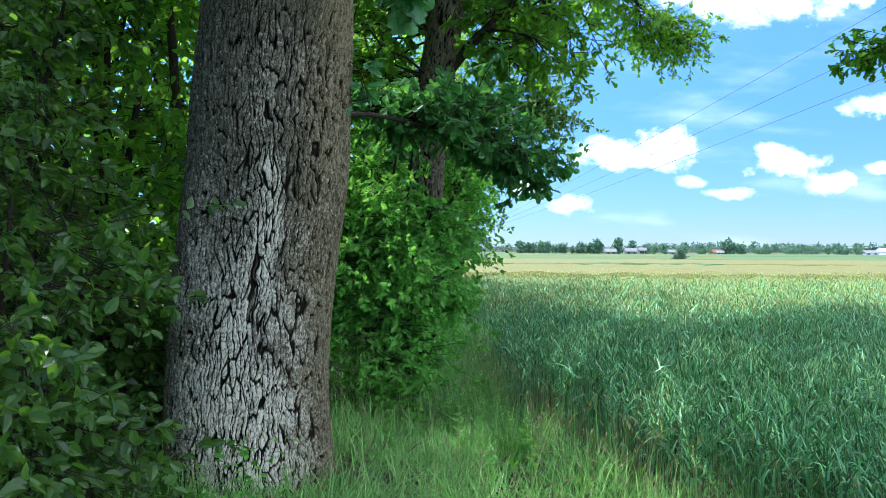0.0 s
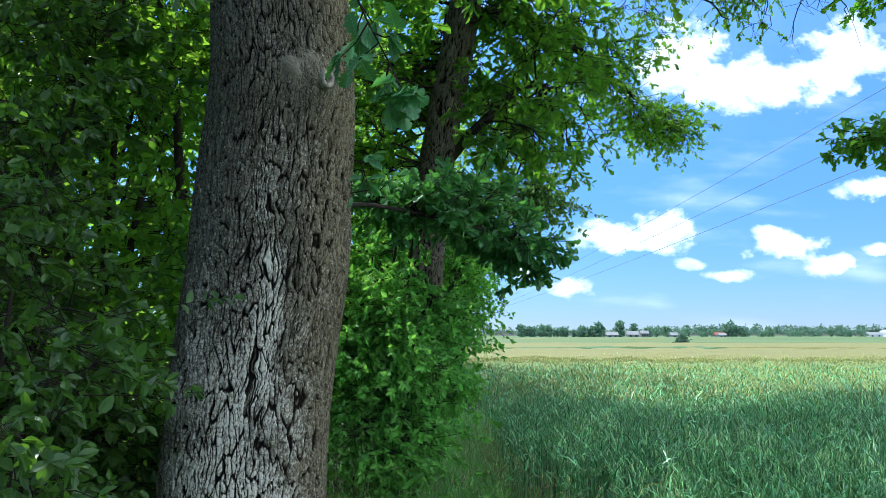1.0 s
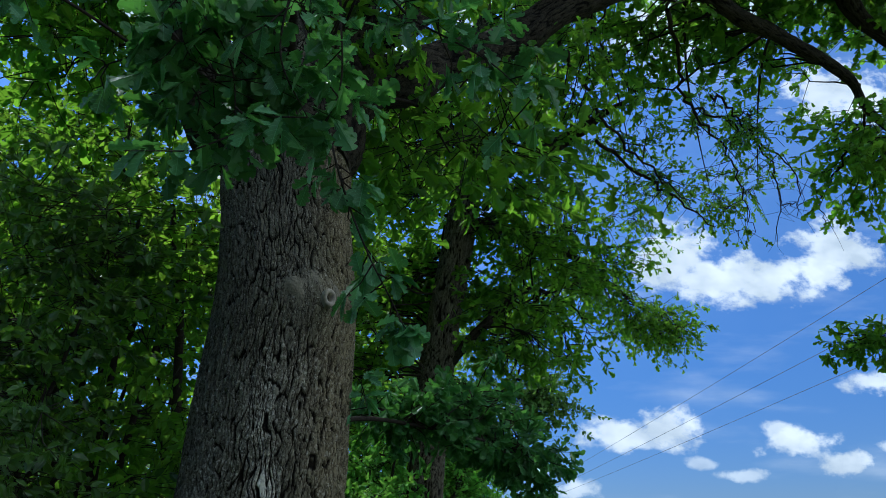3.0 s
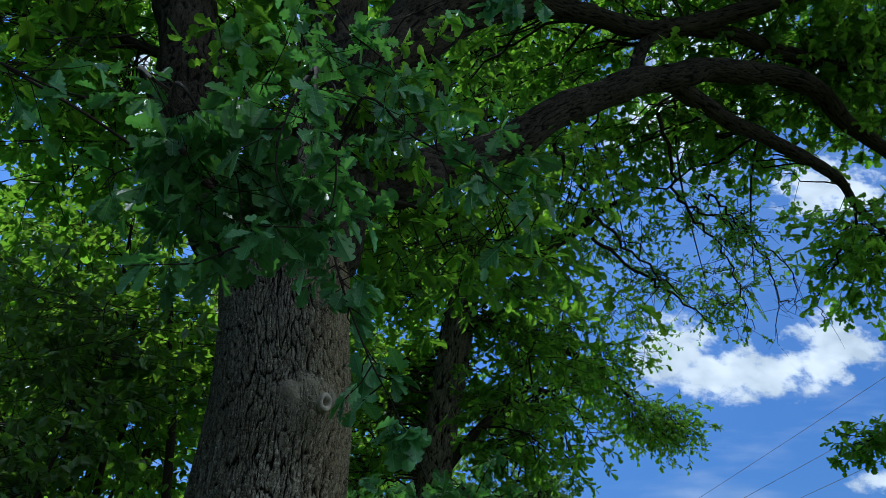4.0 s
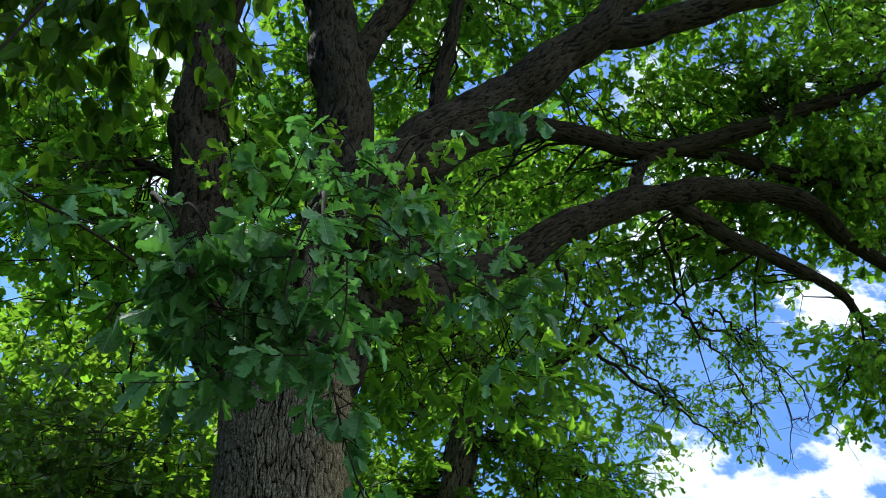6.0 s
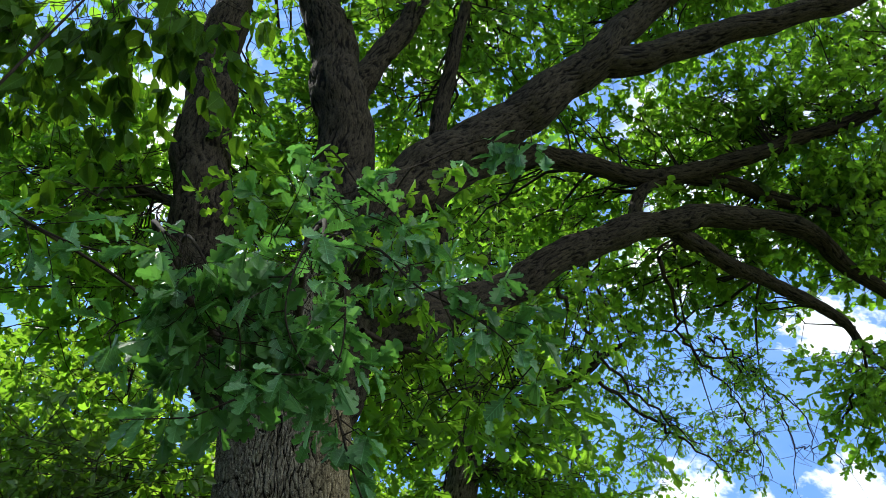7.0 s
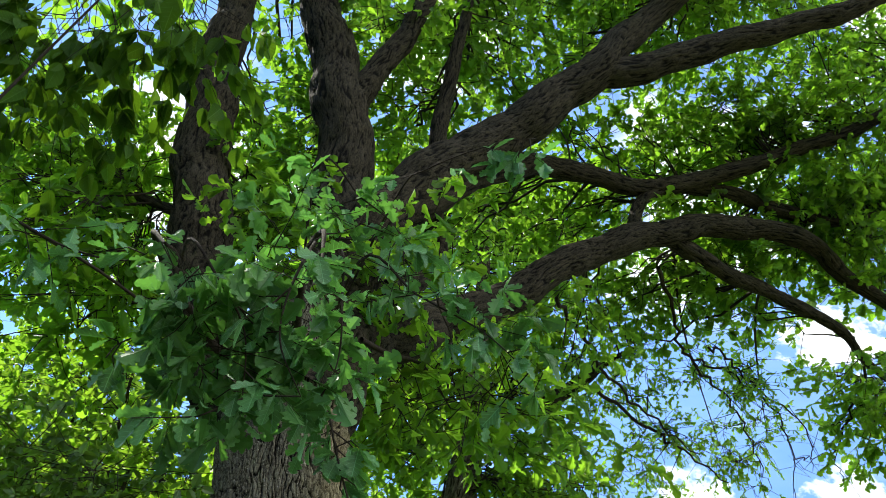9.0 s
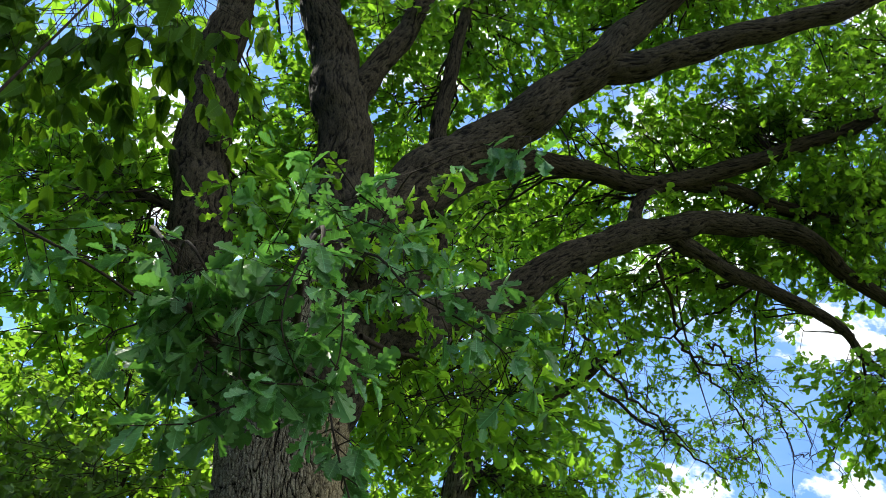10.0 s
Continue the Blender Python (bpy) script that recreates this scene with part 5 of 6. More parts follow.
# shrub between the two oaks
build_shrub("shrub", (-0.55, 7.3, 0), [(-0.7, 7.2, 2.4), (-0.3, 7.2, 2.6), (-0.1, 7.0, 2.0), (-0.9, 7.0, 2.0), (-0.4, 7.6, 3.2)],
            [(-0.5, 6.9, 0.7, 0.50, 0.4, 0.45, 30), (-0.5, 7.0, 1.4, 0.6, 0.5, 0.5, 44), (-0.55, 7.1, 1.95, 0.5, 0.45, 0.35, 30), (-0.22, 6.9, 1.15, 0.3, 0.35, 0.35, 16),
             (-1.1, 7.2, 1.4, 0.4, 0.4, 1.0, 22), (-0.8, 7.6, 2.7, 0.35, 0.4, 0.5, 14), (-0.14, 7.2, 1.8, 0.25, 0.3, 0.4, 12)],
            "dense leafy green shrub around the foot of a young oak", BUSH_LEAF, 41, 0.068, 12, 12, 0.2)
build_shrub("shrub", (-0.2, 7.6, 0), [(-0.1, 7.3, 1.3), (0.0, 7.6, 1.9), (0.05, 7.5, 1.0)],
            [(-0.08, 7.3, 1.2, 0.25, 0.25, 0.3, 9), (-0.05, 7.6, 1.7, 0.25, 0.25, 0.3, 8), (0.0, 7.4, 0.95, 0.2, 0.2, 0.2, 5)],
            "bright green maple sapling leaning out of the shrub", MAPLE_LEAF, 42, 0.085, 7, 8, 0.2, LOBED)
# pale trees further along the wood's edge
build_shrub("tree", (0.2, 16.6, 0), [(0.6, 16.4, 3.5), (1.2, 16.4, 5.0), (1.8, 16.6, 5.6), (0.0, 16.8, 5.8)],
            [(0.25, 16.0, 2.7, 0.6, 0.6, 0.9, 16), (0.8, 16.2, 4.2, 0.9, 0.8, 0.9, 24), (1.7, 16.5, 4.3, 0.8, 0.7, 0.7, 18), (2.5, 16.5, 5.0, 0.7, 0.6, 0.6, 14), (2.3, 16.4, 4.5, 0.6, 0.5, 0.6, 22),
             (1.2, 16.6, 5.8, 1.0, 0.9, 0.8, 20), (-0.4, 16.5, 4.5, 1.0, 0.9, 1.4, 20)],
            "sunlit pale green young tree at the wood's edge", SUN_LEAF, 43, 0.10, 9, 9, 0.36, OVAL, "tree", 0.2, 0.07)
build_shrub("tree", (-0.6, 12.5, 0), [(-0.3, 12.3, 3.5), (0.2, 12.2, 2.6), (-0.9, 12.3, 4.6)],
            [(0.45, 13.6, 2.5, 0.35, 0.5, 0.5, 22), (0.65, 13.8, 3.0, 0.35, 0.5, 0.4, 18), (0.40, 13.2, 1.8, 0.25, 0.4, 0.45, 14), (0.2, 12.6, 3.0, 0.5, 0.5, 0.5, 18), (-0.3, 12.2, 1.4, 0.55, 0.5, 0.9, 16), (-0.2, 12.2, 2.6, 0.6, 0.5, 0.7, 16), (-0.4, 12.2, 3.8, 0.8, 0.7, 0.8, 18), (-1.4, 12.0, 3.0, 0.9, 0.8, 1.6, 22)],
            "green young tree beyond the second oak", MAPLE_LEAF, 44, 0.085, 9, 9, 0.3, OVAL, "tree", 0.2, 0.05)
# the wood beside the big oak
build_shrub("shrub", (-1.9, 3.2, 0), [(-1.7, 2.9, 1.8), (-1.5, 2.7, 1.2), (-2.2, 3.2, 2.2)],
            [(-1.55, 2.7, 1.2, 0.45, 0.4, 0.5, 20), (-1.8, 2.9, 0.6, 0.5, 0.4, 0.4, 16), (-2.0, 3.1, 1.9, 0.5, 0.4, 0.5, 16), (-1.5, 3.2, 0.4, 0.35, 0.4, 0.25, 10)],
            "shaded woodland shrub with oval leaves beside the oak", WOOD_LEAF_SHADED, 45, 0.058, 12, 12, 0.2)
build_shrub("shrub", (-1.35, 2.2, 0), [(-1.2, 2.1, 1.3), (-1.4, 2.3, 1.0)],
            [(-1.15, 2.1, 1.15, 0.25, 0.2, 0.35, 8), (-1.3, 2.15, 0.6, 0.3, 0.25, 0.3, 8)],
            "low woodland shrub with oval mid-green leaves", WOOD_LEAF_SHADED, 46, 0.058, 10, 9, 0.16, singly=True)
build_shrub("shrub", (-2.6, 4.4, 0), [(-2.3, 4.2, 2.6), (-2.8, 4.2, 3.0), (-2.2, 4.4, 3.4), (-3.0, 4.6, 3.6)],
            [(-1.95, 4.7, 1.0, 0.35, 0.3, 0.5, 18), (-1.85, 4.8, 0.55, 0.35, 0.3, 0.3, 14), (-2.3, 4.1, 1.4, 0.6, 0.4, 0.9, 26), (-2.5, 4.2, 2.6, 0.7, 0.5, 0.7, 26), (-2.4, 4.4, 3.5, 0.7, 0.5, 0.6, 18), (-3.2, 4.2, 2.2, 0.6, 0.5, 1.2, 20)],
            "tall shaded hazel-like shrub in the wood", WOOD_LEAF_SHADED, 47, 0.078, 11, 11, 0.26)
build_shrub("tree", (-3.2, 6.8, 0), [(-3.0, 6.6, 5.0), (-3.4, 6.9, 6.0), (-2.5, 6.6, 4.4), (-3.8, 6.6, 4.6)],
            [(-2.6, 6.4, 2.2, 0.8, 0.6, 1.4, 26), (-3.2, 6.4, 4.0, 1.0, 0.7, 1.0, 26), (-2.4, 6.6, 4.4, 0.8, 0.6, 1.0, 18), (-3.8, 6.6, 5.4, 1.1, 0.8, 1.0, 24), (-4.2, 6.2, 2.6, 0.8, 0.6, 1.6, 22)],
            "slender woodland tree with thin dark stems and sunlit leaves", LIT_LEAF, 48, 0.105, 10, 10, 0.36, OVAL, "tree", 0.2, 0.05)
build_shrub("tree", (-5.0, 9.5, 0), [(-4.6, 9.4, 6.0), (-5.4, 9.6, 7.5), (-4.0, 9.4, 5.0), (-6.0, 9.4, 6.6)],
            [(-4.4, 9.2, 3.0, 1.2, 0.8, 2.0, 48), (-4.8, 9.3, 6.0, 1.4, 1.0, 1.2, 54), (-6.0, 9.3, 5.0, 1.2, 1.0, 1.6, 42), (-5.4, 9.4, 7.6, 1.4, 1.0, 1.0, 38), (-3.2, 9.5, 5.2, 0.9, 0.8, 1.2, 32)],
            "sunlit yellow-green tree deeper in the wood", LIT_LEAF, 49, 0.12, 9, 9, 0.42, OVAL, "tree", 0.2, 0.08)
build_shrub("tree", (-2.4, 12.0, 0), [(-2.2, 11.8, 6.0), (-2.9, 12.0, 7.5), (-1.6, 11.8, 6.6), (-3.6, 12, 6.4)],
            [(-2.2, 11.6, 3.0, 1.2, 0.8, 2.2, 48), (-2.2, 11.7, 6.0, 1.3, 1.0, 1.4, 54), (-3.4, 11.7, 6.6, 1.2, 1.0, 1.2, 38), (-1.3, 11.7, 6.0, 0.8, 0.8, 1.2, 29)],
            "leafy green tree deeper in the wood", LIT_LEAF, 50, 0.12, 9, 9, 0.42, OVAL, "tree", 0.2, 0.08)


def build_deep_wood():
    """The leafy depth of the wood behind its front trees."""
    rng = np.random.default_rng(55)
    n = 36000
    x, y = -15 + 14.2 * rng.random(n), 8.5 + 10 * rng.random(n)
    x = np.where(rng.random(n) < 0.4, -13 + 8 * rng.random(n), x)
    low = rng.random(n) < 0.35
    y = np.where((x < -5) & (rng.random(n) < 0.6), 3.0 + 9 * rng.random(n), y)
    top = 7.2 + 1.6 * np.sin(x * 1.1) + 1.2 * np.sin(y * 0.9 + x * 0.4)
    z = np.where(low, 0.1 + 2.6 * rng.random(n), 0.1 + (top - 0.1) * rng.random(n) ** 0.9)
    lump = np.sin(x * 2.2 + z) + np.sin(z * 2.6 + y * 1.3) + np.sin(y * 1.9 - x)
    ok = (lump > -0.9) & ((x < -1.2 - 0.02 * y) | (y > 12))  & ~((x > -0.8) & (y < 18))
    at = np.stack([x, y, z], axis=1)[ok]
    m = 7000
    back = np.stack([-5 + 5.7 * rng.random(m), 19 + 5 * rng.random(m), 0.2 + 8.5 * rng.random(m) ** 1.1], axis=1)
    at = np.concatenate([at, back[np.sin(back[:, 0] * 2.1 + back[:, 2]) + np.sin(back[:, 2] * 2.4 + back[:, 1]) > -1.2]])
    n = len(at)
    leaf = leaves(at, rng.normal(size=(n, 3)) - np.array([0, 0, 0.3]), np.array([0, 0, 1.0]) + rng.normal(size=(n, 3)) * 0.55, 0.15 + 0.15 * rng.random(n), OVAL)
    ob = thing("deep_wood", (-7, 11, 0), "shaded leafy depth of the wood behind the front trees", "woods", kind="stuff")
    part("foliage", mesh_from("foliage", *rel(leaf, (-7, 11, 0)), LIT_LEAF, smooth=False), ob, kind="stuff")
    k = 60
    bx, by = -14 + 12.5 * rng.random(k), 7.5 + 9 * rng.random(k)
    s = np.linspace(0, 1, 5)[None, :, None]
    foot = np.stack([bx, by, np.full(k, -0.1)], axis=1)
    head = foot + np.stack([rng.normal(size=k) * 0.5, rng.normal(size=k) * 0.5, 4 + 3 * rng.random(k)], axis=1)
    pts = foot[:, None] * (1 - s) + head[:, None] * s + rng.normal(size=(k, 5, 3)) * 0.06
    part("stems", mesh_from("stems", *rel(tubes(pts, (0.03 + 0.05 * rng.random((k, 1))) * np.linspace(1, 0.4, 5)[None], 6), (-7, 11, 0)), TWIG_BARK), ob, kind="stuff")


build_deep_wood()


def build_unseen_wood():
    """Unseen wood added along the field behind the viewpoint, to block sky light."""
    rng = np.random.default_rng(57)
    n = 15000
    x, y = -16 + 13.4 * rng.random(n), -16 + 17.6 * rng.random(n)
    z = 0.3 + 10.5 * rng.random(n)
    x = x - 1.2 * np.clip(z - 6, 0, 9) * 0.4
    at = np.stack([x, y, z], axis=1)
    leaf = leaves(at, rng.normal(size=(n, 3)) - np.array([0, 0, 0.3]), np.array([0, 0, 0.6]) + rng.normal(size=(n, 3)) * 0.8, 0.22 + 0.24 * rng.random(n), OVAL)
    ob = thing("wood_edge", (-9, -7, 0), "unseen leafy wood added behind the viewpoint to block sky light", "woods", kind="stuff")
    part("foliage", mesh_from("foliage", *rel(leaf, (-9, -7, 0)), WOOD_LEAF_SHADED, smooth=False), ob, kind="stuff")
    k = 26
    foot = np.stack([-14 + 10.5 * rng.random(k), -14 + 14 * rng.random(k), np.full(k, -0.1)], axis=1)
    pts = foot[:, None] + np.linspace(0, 1, 5)[None, :, None] * np.array([0, 0, 9.0]) + rng.normal(size=(k, 5, 3)) * np.array([0.12, 0.12, 0])
    part("stems", mesh_from("stems", *rel(tubes(pts, (0.08 + 0.1 * rng.random((k, 1))) * np.linspace(1, 0.4, 5)[None], 7), (-9, -7, 0)), STEM_PLAIN), ob, kind="stuff")


build_unseen_wood()


def build_undergrowth():
    rng = np.random.default_rng(61)
    n = 11000
    y = 2.0 + 6.0 * rng.random(n) ** 1.3
    x = -4.5 + 4.3 * rng.random(n)
    ok = (x < -0.95 - 0.0 * y) & (np.hypot(x + 1.14, y - 4.32) > 0.55) | ((y > 6.2) & (x < -0.1)) | (np.hypot(x - 0.35, y - 5.4) < 0.5) | ((np.hypot(x + 1.14, y - 4.32) > 0.53) & (np.hypot(x + 1.3, y - 3.9) < 0.75) & (x < -0.75))
    x, y = x[ok], y[ok]
    n = len(x)
    at = np.stack([x, y, ground_height(x, y) + 0.05 + 0.40 * rng.random(n) ** 1.2], axis=1)
    tip = rng.normal(size=(n, 3)) * np.array([1, 1, 0.4])
    leaf = leaves(at, tip, np.array([0, -0.3, 1.0]) + rng.normal(size=(n, 3)) * 0.4, (0.05 + 0.06 * rng.random(n)) * np.where(y < 4.0, 0.62, 1.0), OVAL)
    st = np.stack([np.concatenate([at[:, :2] + rng.normal(size=(n, 2)) * 0.04, ground_height(x, y)[:, None] - 0.02], axis=1), at], axis=1)
    stalk = tubes(st[::3], np.full((len(st[::3]), 2), 0.0018), 3)
    ob = thing("undergrowth", (0, 0, 0), "low mid-green leafy undergrowth at the foot of the trees", "undergrowth", kind="stuff")
    part("leaf_cover", mesh_from("leaf_cover", *leaf, MAPLE_LEAF, smooth=False), ob, kind="stuff")
    part("stalks", mesh_from("stalks", *stalk, TWIG_BARK), ob, kind="stuff")


build_undergrowth()


def build_weeds():
    rng = np.random.default_rng(63)
    first = None
    spots = [(0.15, 5.2), (0.32, 5.6), (0.45, 5.1), (0.05, 6.0), (0.25, 6.6), (0.5, 6.1), (-0.2, 5.9), (0.4, 7.2), (0.1, 7.6), (0.55, 4.6), (-0.35, 5.2), (0.3, 4.4), (0.6, 5.4), (-0.1, 6.7), (0.28, 5.9), (0.38, 6.4), (0.18, 6.3), (0.5, 5.7), (0.45, 6.8), (0.3, 7.0), (0.12, 5.6), (0.55, 6.5)]
    for k, (x, y) in enumerate(spots):
        if first is None:
            first = thing("weed", (x, y, 0), "broad-leaved green weed in the verge grass", "weed", "weeds on the verge")
            st = np.array([[(0, 0, -0.02), (0.01, 0.0, 0.2), (0.0, 0.01, 0.42)]])
            part("stem", mesh_from("stem", *tubes(st, np.array([[0.004, 0.003, 0.0015]]), 5), GRASS), first)
            for q in range(16):
                z = 0.05 + 0.40 * (q / 16) ** 0.9
                az = q * 2.4 + rng.normal() * 0.5
                d = np.array([[math.cos(az), math.sin(az), 0.7 + 0.5 * rng.normal()]])
                lf = leaves(np.array([[0.005, 0.0, z]]), d, np.array([[rng.normal() * 0.4, -0.4, 1.0]]), np.array([(0.10 - 0.004 * q) * (0.6 + 0.5 * rng.random())]), OVAL, 0.4)
                part("leaf", mesh_from("leaf", *lf, MAPLE_LEAF, smooth=False), first)
        else:
            copy_thing(first, pose(x, y, 0, rng.normal() * 6, rng.normal() * 6, rng.random() * 360))


build_weeds()


# ---- hanging oak sprigs close by, leaf by leaf ----
LEAF_MESHES = []
for k_, (curl_, fold_) in enumerate(((0.15, 0.2), (0.3, 0.3), (0.05, 0.35), (0.4, 0.15))):
    tv_, tf_ = leaf_template(OAK_FINE, curl_, fold_)
    LEAF_MESHES.append(mesh_from("leaf", tv_, tf_, OAK_LEAF_SINGLE))


def build_sprig(rows_l, n, seed, size=0.115, spread=0.16):
    """A thin twig along rows (x, y, z, radius) with side shoots and single lobed leaves."""
    rng = np.random.default_rng(seed)
    p = smooth_path(rows_l, 6)
    p[:, 3] *= 0.6
    root = p[0, :3].copy()
    shoots = [(p[None, :, :3] - root, p[None, :, 3])]
    pieces = [tubes(*shoots[0], 6)]
    at_l, tip_l = [], []
    m = max(4, n // 6)
    for i in range(m):
        k = rng.integers(len(p) // 3, len(p))
        s = p[k, :3] - root
        e = s + rng.normal(size=3) * spread * np.array([1, 0.7, 0.6]) - np.array([0, 0, 0.06])
        mid = (s + e) / 2 + rng.normal(size=3) * 0.015
        pieces.append(tubes(np.array([[s, mid, e]]), np.array([[0.0035, 0.0026, 0.0014]]), 4))
        for q in range(max(2, round(n / m))):
            w = 0.35 + 0.65 * rng.random()
            at_l.append(s * (1 - w) + e * w)
            tip_l.append(unit(e - s) * 0.6 + rng.normal(size=3) * 0.6 - np.array([0, 0, 0.35]))
    v, f = merged(pieces)
    sprig = part("sprig", mesh_from("sprig", v, f, TWIG_BARK), oak, "hanging twig with large lobed oak leaves")
    sprig.location = Vector(root) - Vector(OAK_BASE)
    for i, (a, d) in enumerate(zip(at_l, tip_l)):
        x = unit(d)
        nn = np.array([0, -0.35, 1.0]) + rng.normal(size=3) * 0.45
        y = unit(np.cross(nn, x))
        z = np.cross(x, y)
        s = size * (0.65 + 0.6 * rng.random())
        ob = new("leaf", LEAF_MESHES[i % len(LEAF_MESHES)])
        ob.parent = sprig
        mt = Matrix(np.column_stack([x * s, y * s, z * s]).tolist()).to_4x4()
        mt.translation = Vector(a)
        ob.matrix_basis = mt
    return sprig


SPRIGS = [
    build_sprig([(-0.75, 3.00, 4.35, 0.014), (-0.50, 2.11, 3.77, 0.012), (-0.51, 1.90, 3.38, 0.008), (-0.51, 1.88, 3.15, 0.005), (-0.43, 1.94, 2.98, 0.003)], 52, 101, 0.10, 0.13),
    build_sprig([(-1.40, 3.00, 4.20, 0.014), (-0.95, 1.96, 3.62, 0.012), (-0.76, 1.85, 3.34, 0.008), (-0.65, 1.90, 3.15, 0.005), (-0.64, 1.99, 2.91, 0.003)], 46, 102, 0.10, 0.12),
    build_sprig([(-0.75, 3.00, 4.35, 0.012), (-0.56, 2.78, 3.75, 0.010), (-0.45, 2.60, 3.28, 0.009), (-0.36, 2.45, 2.97, 0.007), (-0.26, 2.35, 2.70, 0.005), (-0.15, 2.30, 2.47, 0.004), (-0.06, 2.30, 2.27, 0.003)], 112, 103, 0.10, 0.085),
    build_sprig([(-0.75, 3.00, 4.35, 0.012), (-0.41, 2.13, 3.76, 0.010), (-0.34, 1.97, 3.34, 0.007), (-0.34, 2.00, 3.12, 0.005), (-0.40, 2.02, 2.97, 0.003)], 48, 104, 0.10, 0.12),
    build_sprig([(-1.40, 3.00, 4.20, 0.012), (-1.00, 2.11, 3.39, 0.010), (-1.01, 1.95, 3.23, 0.007), (-1.04, 1.87, 3.14, 0.004), (-1.05, 1.84, 3.07, 0.003)], 18, 105, 0.10, 0.10),
    build_sprig([(-0.80, 3.95, 4.30, 0.016), (-0.37, 2.49, 3.97, 0.012), (-0.10, 2.37, 3.68, 0.008), (0.17, 2.29, 3.43, 0.005), (0.33, 2.28, 3.24, 0.003)], 60, 106, 0.10, 0.15),
    build_sprig([(-0.95, 3.95, 4.50, 0.016), (-0.61, 2.39, 4.47, 0.010), (-0.37, 2.37, 4.25, 0.007), (-0.21, 2.40, 4.10, 0.004), (-0.16, 2.45, 3.97, 0.003)], 40, 107, 0.10, 0.17),
    build_sprig([(-1.36, 4.00, 4.30, 0.018), (-1.85, 3.20, 4.40, 0.015), (-1.93, 2.39, 4.11, 0.012), (-1.63, 2.32, 3.91, 0.008), (-1.34, 2.29, 3.81, 0.005), (-1.16, 2.22, 3.84, 0.003)], 44, 108, 0.10, 0.17),
    build_sprig([(-0.75, 4.20, 4.90, 0.016), (-0.24, 2.67, 4.54, 0.010), (-0.06, 2.43, 4.51, 0.007), (0.27, 2.27, 4.51, 0.004), (0.45, 2.17, 4.43, 0.003)], 48, 109, 0.10, 0.16),
    build_sprig([(-0.68, 4.35, 2.72, 0.008), (-0.58, 4.28, 2.72, 0.006), (-0.48, 4.25, 2.62, 0.004), (-0.44, 4.25, 2.48, 0.003)], 26, 110, 0.11, 0.10),
]

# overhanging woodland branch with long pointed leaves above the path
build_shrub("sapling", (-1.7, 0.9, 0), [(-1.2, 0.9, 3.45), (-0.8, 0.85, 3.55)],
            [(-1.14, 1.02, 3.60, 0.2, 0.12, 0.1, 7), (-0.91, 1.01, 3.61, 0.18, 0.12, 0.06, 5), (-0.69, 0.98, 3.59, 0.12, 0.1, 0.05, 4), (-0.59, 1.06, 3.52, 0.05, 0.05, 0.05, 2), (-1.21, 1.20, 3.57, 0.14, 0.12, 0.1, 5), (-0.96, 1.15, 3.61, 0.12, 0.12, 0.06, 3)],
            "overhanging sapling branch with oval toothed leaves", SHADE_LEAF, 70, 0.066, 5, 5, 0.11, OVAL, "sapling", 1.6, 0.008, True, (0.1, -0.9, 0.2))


# ---- far village, woods, pole and wires ----
def far_trees(name, spots, label, seed, mat=FAR_LEAF_HAZED):
    """A far wood: clumped crowns, each a cloud of leaf masses."""
    rng = np.random.default_rng(seed)
    ats, sizes = [], []
    for x, y, h, w, n in spots:
        k = int(n)
        b = ball(rng, k)
        at = np.array([x, y, h * 0.52]) + b * np.array([w, w * 0.6, h * 0.5])
        ats.append(at)
        sizes.append(np.full(k, h * 0.20) * (0.6 + 0.8 * rng.random(k)))
    at, sz = np.concatenate(ats), np.concatenate(sizes)
    n = len(at)
    leaf = leaves(at, rng.normal(size=(n, 3)), rng.normal(size=(n, 3)) + np.array([0, -0.5, 0.6]), sz, OVAL, 0.3, 0.4)
    ob = part(name, mesh_from(name, *leaf, mat, smooth=False), None, label, kind="stuff")
    ob["category"] = "woods"


def row_of(rng, x0, x1, y, h, step, n=60, wob=0.35):
    out, x = [], x0
    while x < x1:
        hh = h * (1 + wob * rng.normal() * 0.6)
        out.append((x, y + rng.normal() * 8, max(hh, h * 0.5), step * (0.6 + 0.3 * rng.random()), n))
        x += step * (0.7 + 0.6 * rng.random())
    return out


rng0 = np.random.default_rng(90)
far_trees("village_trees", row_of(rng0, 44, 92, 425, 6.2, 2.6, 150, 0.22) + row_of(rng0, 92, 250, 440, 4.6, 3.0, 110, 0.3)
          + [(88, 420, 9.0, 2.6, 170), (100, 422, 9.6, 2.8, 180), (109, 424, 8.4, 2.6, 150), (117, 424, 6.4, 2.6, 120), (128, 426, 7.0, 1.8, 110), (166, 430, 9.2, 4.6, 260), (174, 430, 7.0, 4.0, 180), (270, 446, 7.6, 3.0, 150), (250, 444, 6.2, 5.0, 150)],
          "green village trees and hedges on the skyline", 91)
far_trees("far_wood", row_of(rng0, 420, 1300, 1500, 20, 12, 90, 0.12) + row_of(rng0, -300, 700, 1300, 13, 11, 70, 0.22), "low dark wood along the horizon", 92)


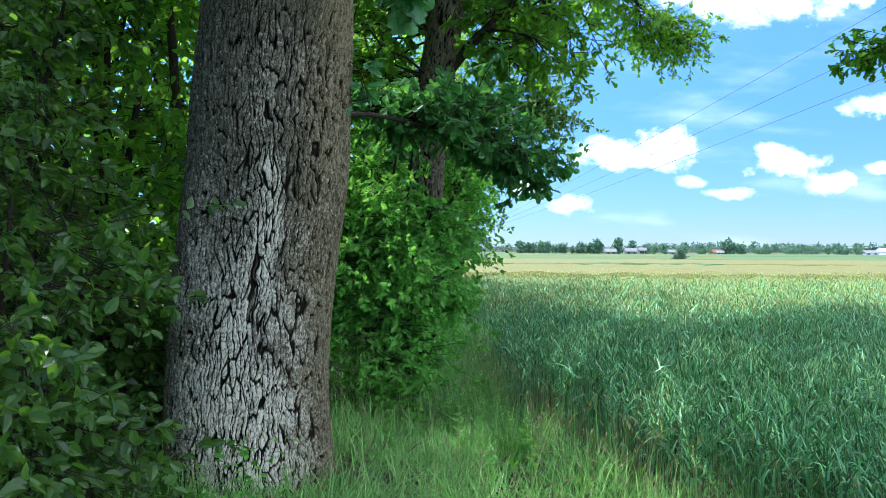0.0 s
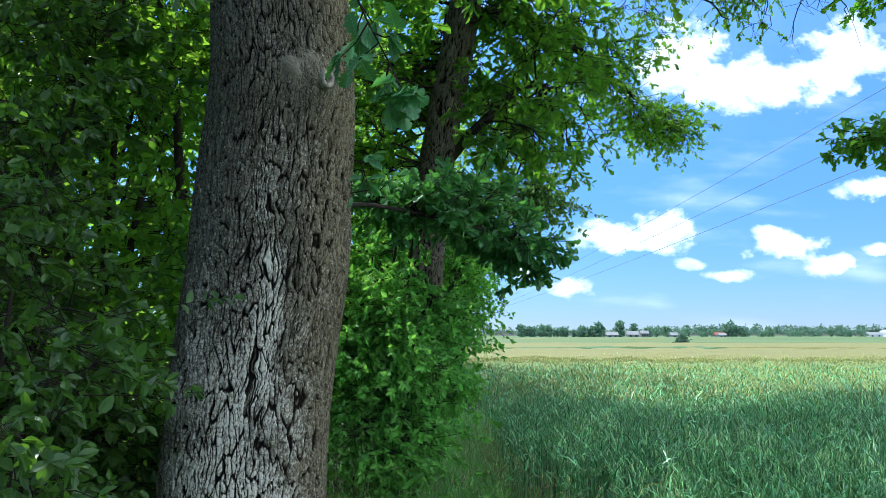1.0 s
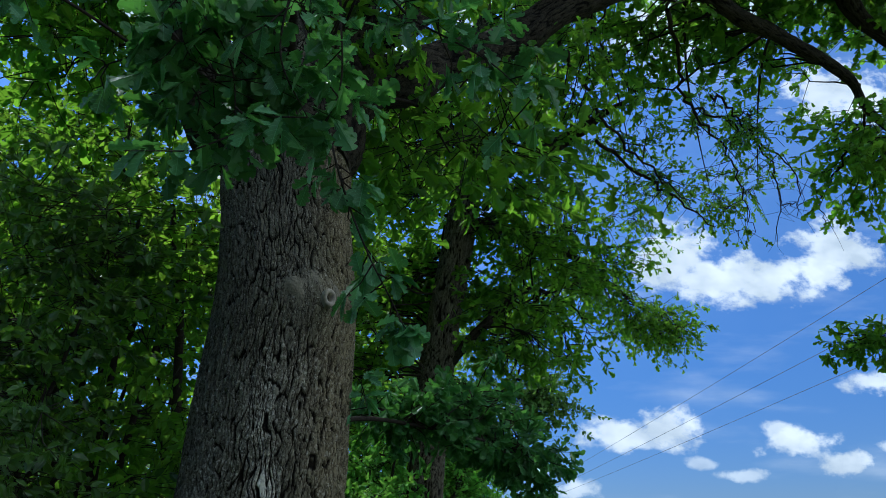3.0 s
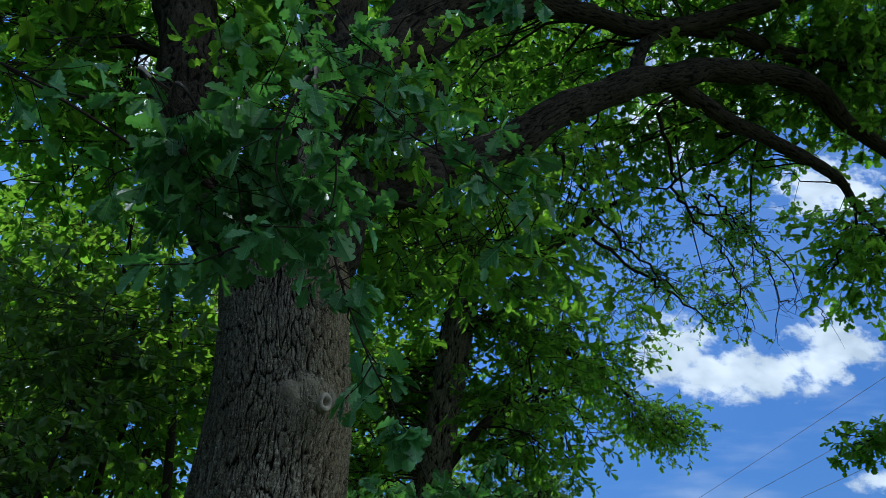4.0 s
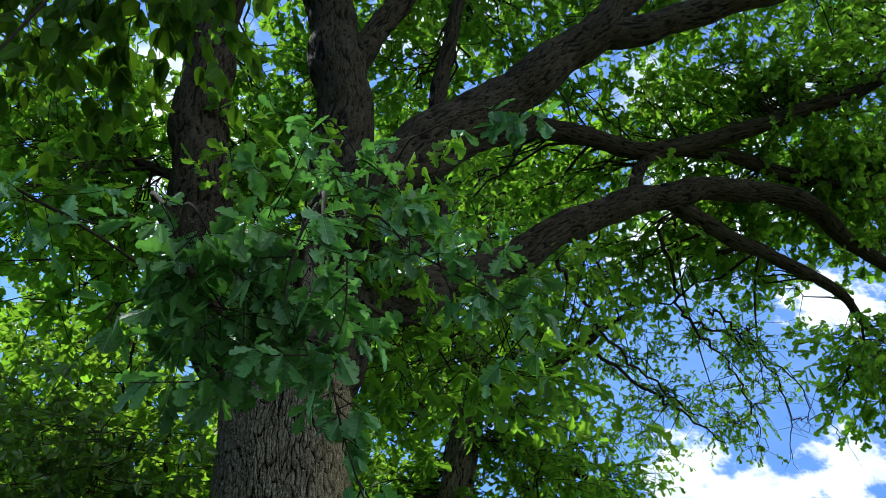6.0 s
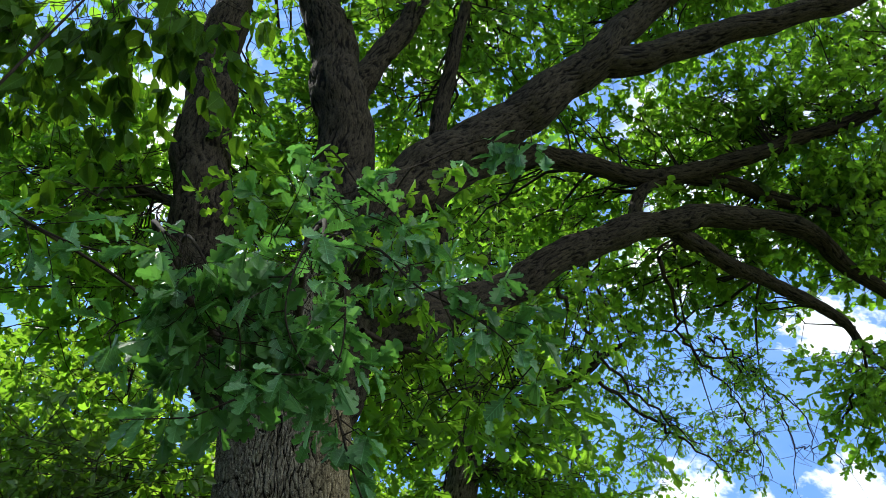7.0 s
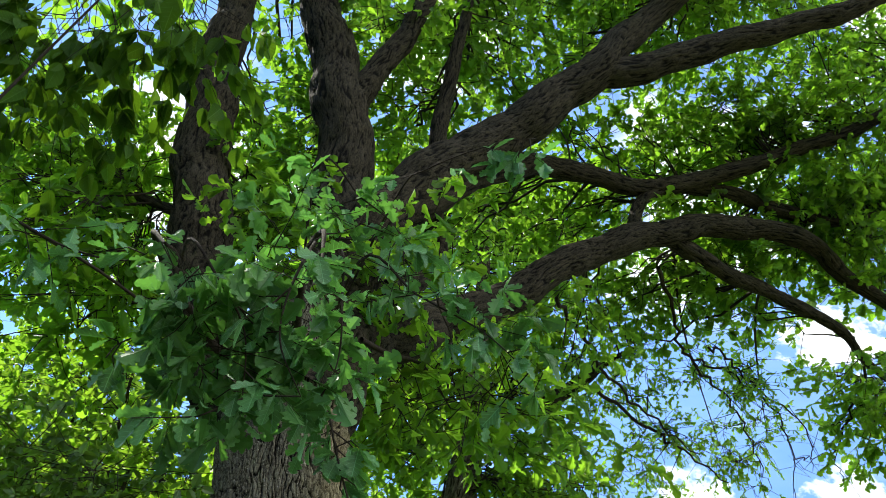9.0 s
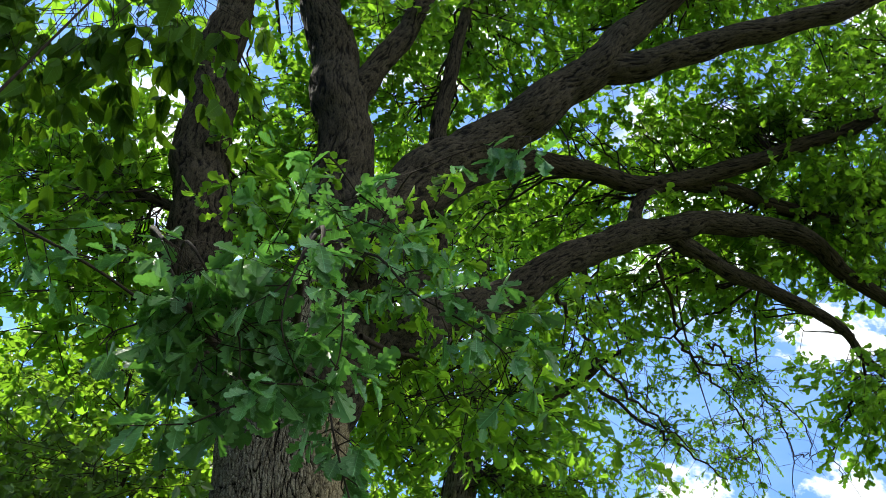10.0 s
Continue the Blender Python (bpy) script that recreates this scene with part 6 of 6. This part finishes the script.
def build_house(x, y, w, d, wall, roof, wall_mat, roof_mat, label, windows=2):
    ob = thing("house", (x, y, 0), label, "house", "village houses")
    part("wall", mesh_from("wall", *box(-w / 2, -d / 2, -0.2, w / 2, d / 2, wall), wall_mat, smooth=False), ob)
    o = 0.3
    v = np.array([(-w / 2 - o, -d / 2 - o, wall), (w / 2 + o, -d / 2 - o, wall), (w / 2 + o, d / 2 + o, wall), (-w / 2 - o, d / 2 + o, wall), (-w / 2 - o, 0, wall + roof), (w / 2 + o, 0, wall + roof)])
    me = mesh_from("roof", v, [np.array([[0, 1, 5, 4], [2, 3, 4, 5], [3, 2, 1, 0]]), np.array([[1, 2, 5], [3, 0, 4]])], roof_mat, smooth=False)
    part("roof", me, ob)
    for k in range(windows):
        cx = (k + 0.5) / windows * w - w / 2
        part("window", mesh_from("window", *box(cx - 0.5, -d / 2 - 0.05, wall * 0.35, cx + 0.5, -d / 2 + 0.02, wall * 0.8), PANE, smooth=False), ob)


build_house(92.0, 405, 6, 5, 1.6, 1.8, PLASTER, GREY_TILE, "pale village house with a grey pitched roof")
build_house(104.0, 408, 6, 5, 1.8, 2.0, PLASTER, GREY_TILE, "grey-roofed farmhouse among village trees")
build_house(111.0, 410, 4, 4, 2.4, 1.6, PLASTER, GREY_TILE, "pale two-storey house among village trees", 3)
build_house(129.0, 415, 4, 4, 1.5, 1.5, PLASTER, GREY_TILE, "small pale outbuilding by the village trees", 1)
build_house(157.0, 418, 4, 4, 1.4, 1.2, PLASTER, GREY_TILE, "low pale house on the skyline")
build_house(158.0, 425, 5, 4, 1.5, 1.8, PLASTER, RED_TILE, "pale house with a red tiled roof")
build_house(255.0, 440, 8, 6, 1.8, 1.4, WHITE_SHEET, GREY_TILE, "low white farm shed on the skyline")
build_house(272.0, 440, 22, 12, 2.4, 2.2, WHITE_SHEET, WHITE_SHEET, "long white farm hall on the skyline", 5)

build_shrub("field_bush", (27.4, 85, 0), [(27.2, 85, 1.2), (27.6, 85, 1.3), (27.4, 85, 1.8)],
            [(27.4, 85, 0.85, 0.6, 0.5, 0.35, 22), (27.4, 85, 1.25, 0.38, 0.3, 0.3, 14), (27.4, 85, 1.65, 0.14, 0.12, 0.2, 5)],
            "lone dark green bush in the open field", FAR_LEAF_HAZED, 95, 0.16, 9, 9, 0.22, OVAL, "bush", 0.1, 0.05)


def build_pole():
    base = (6.0, 110.0, 0.0)
    ob = thing("power_pole", base, "slim pale concrete power pole in the field", "power pole")
    pieces = [tubes(np.array([[(s * 0.32, 0, -0.3), (s * 0.10, 0, 5.0)]]), np.array([[0.09, 0.07]]), 6) for s in (-1, 1)]
    for s, p_ in zip((-1, 1), pieces):
        part("post", mesh_from("post", *p_, CONCRETE), ob)
    for k in range(6):
        z = 0.5 + 0.75 * k
        w = 0.32 - 0.22 * z / 5
        part("rung", mesh_from("rung", *box(-w, -0.04, z, w, 0.04, z + 0.09), CONCRETE, smooth=False), ob)
    part("crossarm", mesh_from("crossarm", *box(-0.9, -0.05, 4.72, 0.9, 0.05, 4.84), CONCRETE, smooth=False), ob)
    for x in (-0.8, 0.0, 0.8):
        part("insulator", mesh_from("insulator", *tubes(np.array([[(x, 0, 4.84), (x, 0, 4.94), (x, 0, 5.06)]]), np.array([[0.03, 0.06, 0.03]]), 8), WHITE_SHEET), ob)


build_pole()
for dx, (ex, ey, ez) in zip((-0.8, 0.0, 0.8), ((19.4, 2.0, 12.7), (19.7, 2.3, 11.2), (19.8, 2.6, 9.7))):
    s_ = np.linspace(0, 1, 40)[:, None]
    a_, b_ = np.array([6.0 + dx, 110.0, 5.06]), np.array([ex, ey, ez])
    line_ = a_ * (1 - s_) + b_ * s_ - np.array([0, 0, 0.5]) * (4 * s_ * (1 - s_))
    part("power_line", mesh_from("power_line", *tubes(line_[None], np.full((1, 40), 0.012), 4), WIRE), None, "thin sagging overhead power line over the field")["category"] = "wire"


# ---- what the wind moves ----
def sway(ob, seed, amount):
    rng = np.random.default_rng(seed)
    home = ob.location.copy()
    ph = rng.random(3) * 6.28
    rows_l = []
    for k in range(21):
        t = k * 0.5
        rx = amount * (math.sin(1.9 * t + ph[0]) + 0.5 * math.sin(3.7 * t + ph[1]))
        ry = amount * (math.sin(1.6 * t + ph[2]) + 0.4 * math.sin(4.1 * t + ph[0]))
        rows_l.append((t, pose(home.x, home.y, home.z, rx, ry, 0)))
    walk(ob, rows_l)


def motions():
    for k, ob in enumerate(SPRIGS):
        sway(ob, 200 + k, 0.5)


motions()
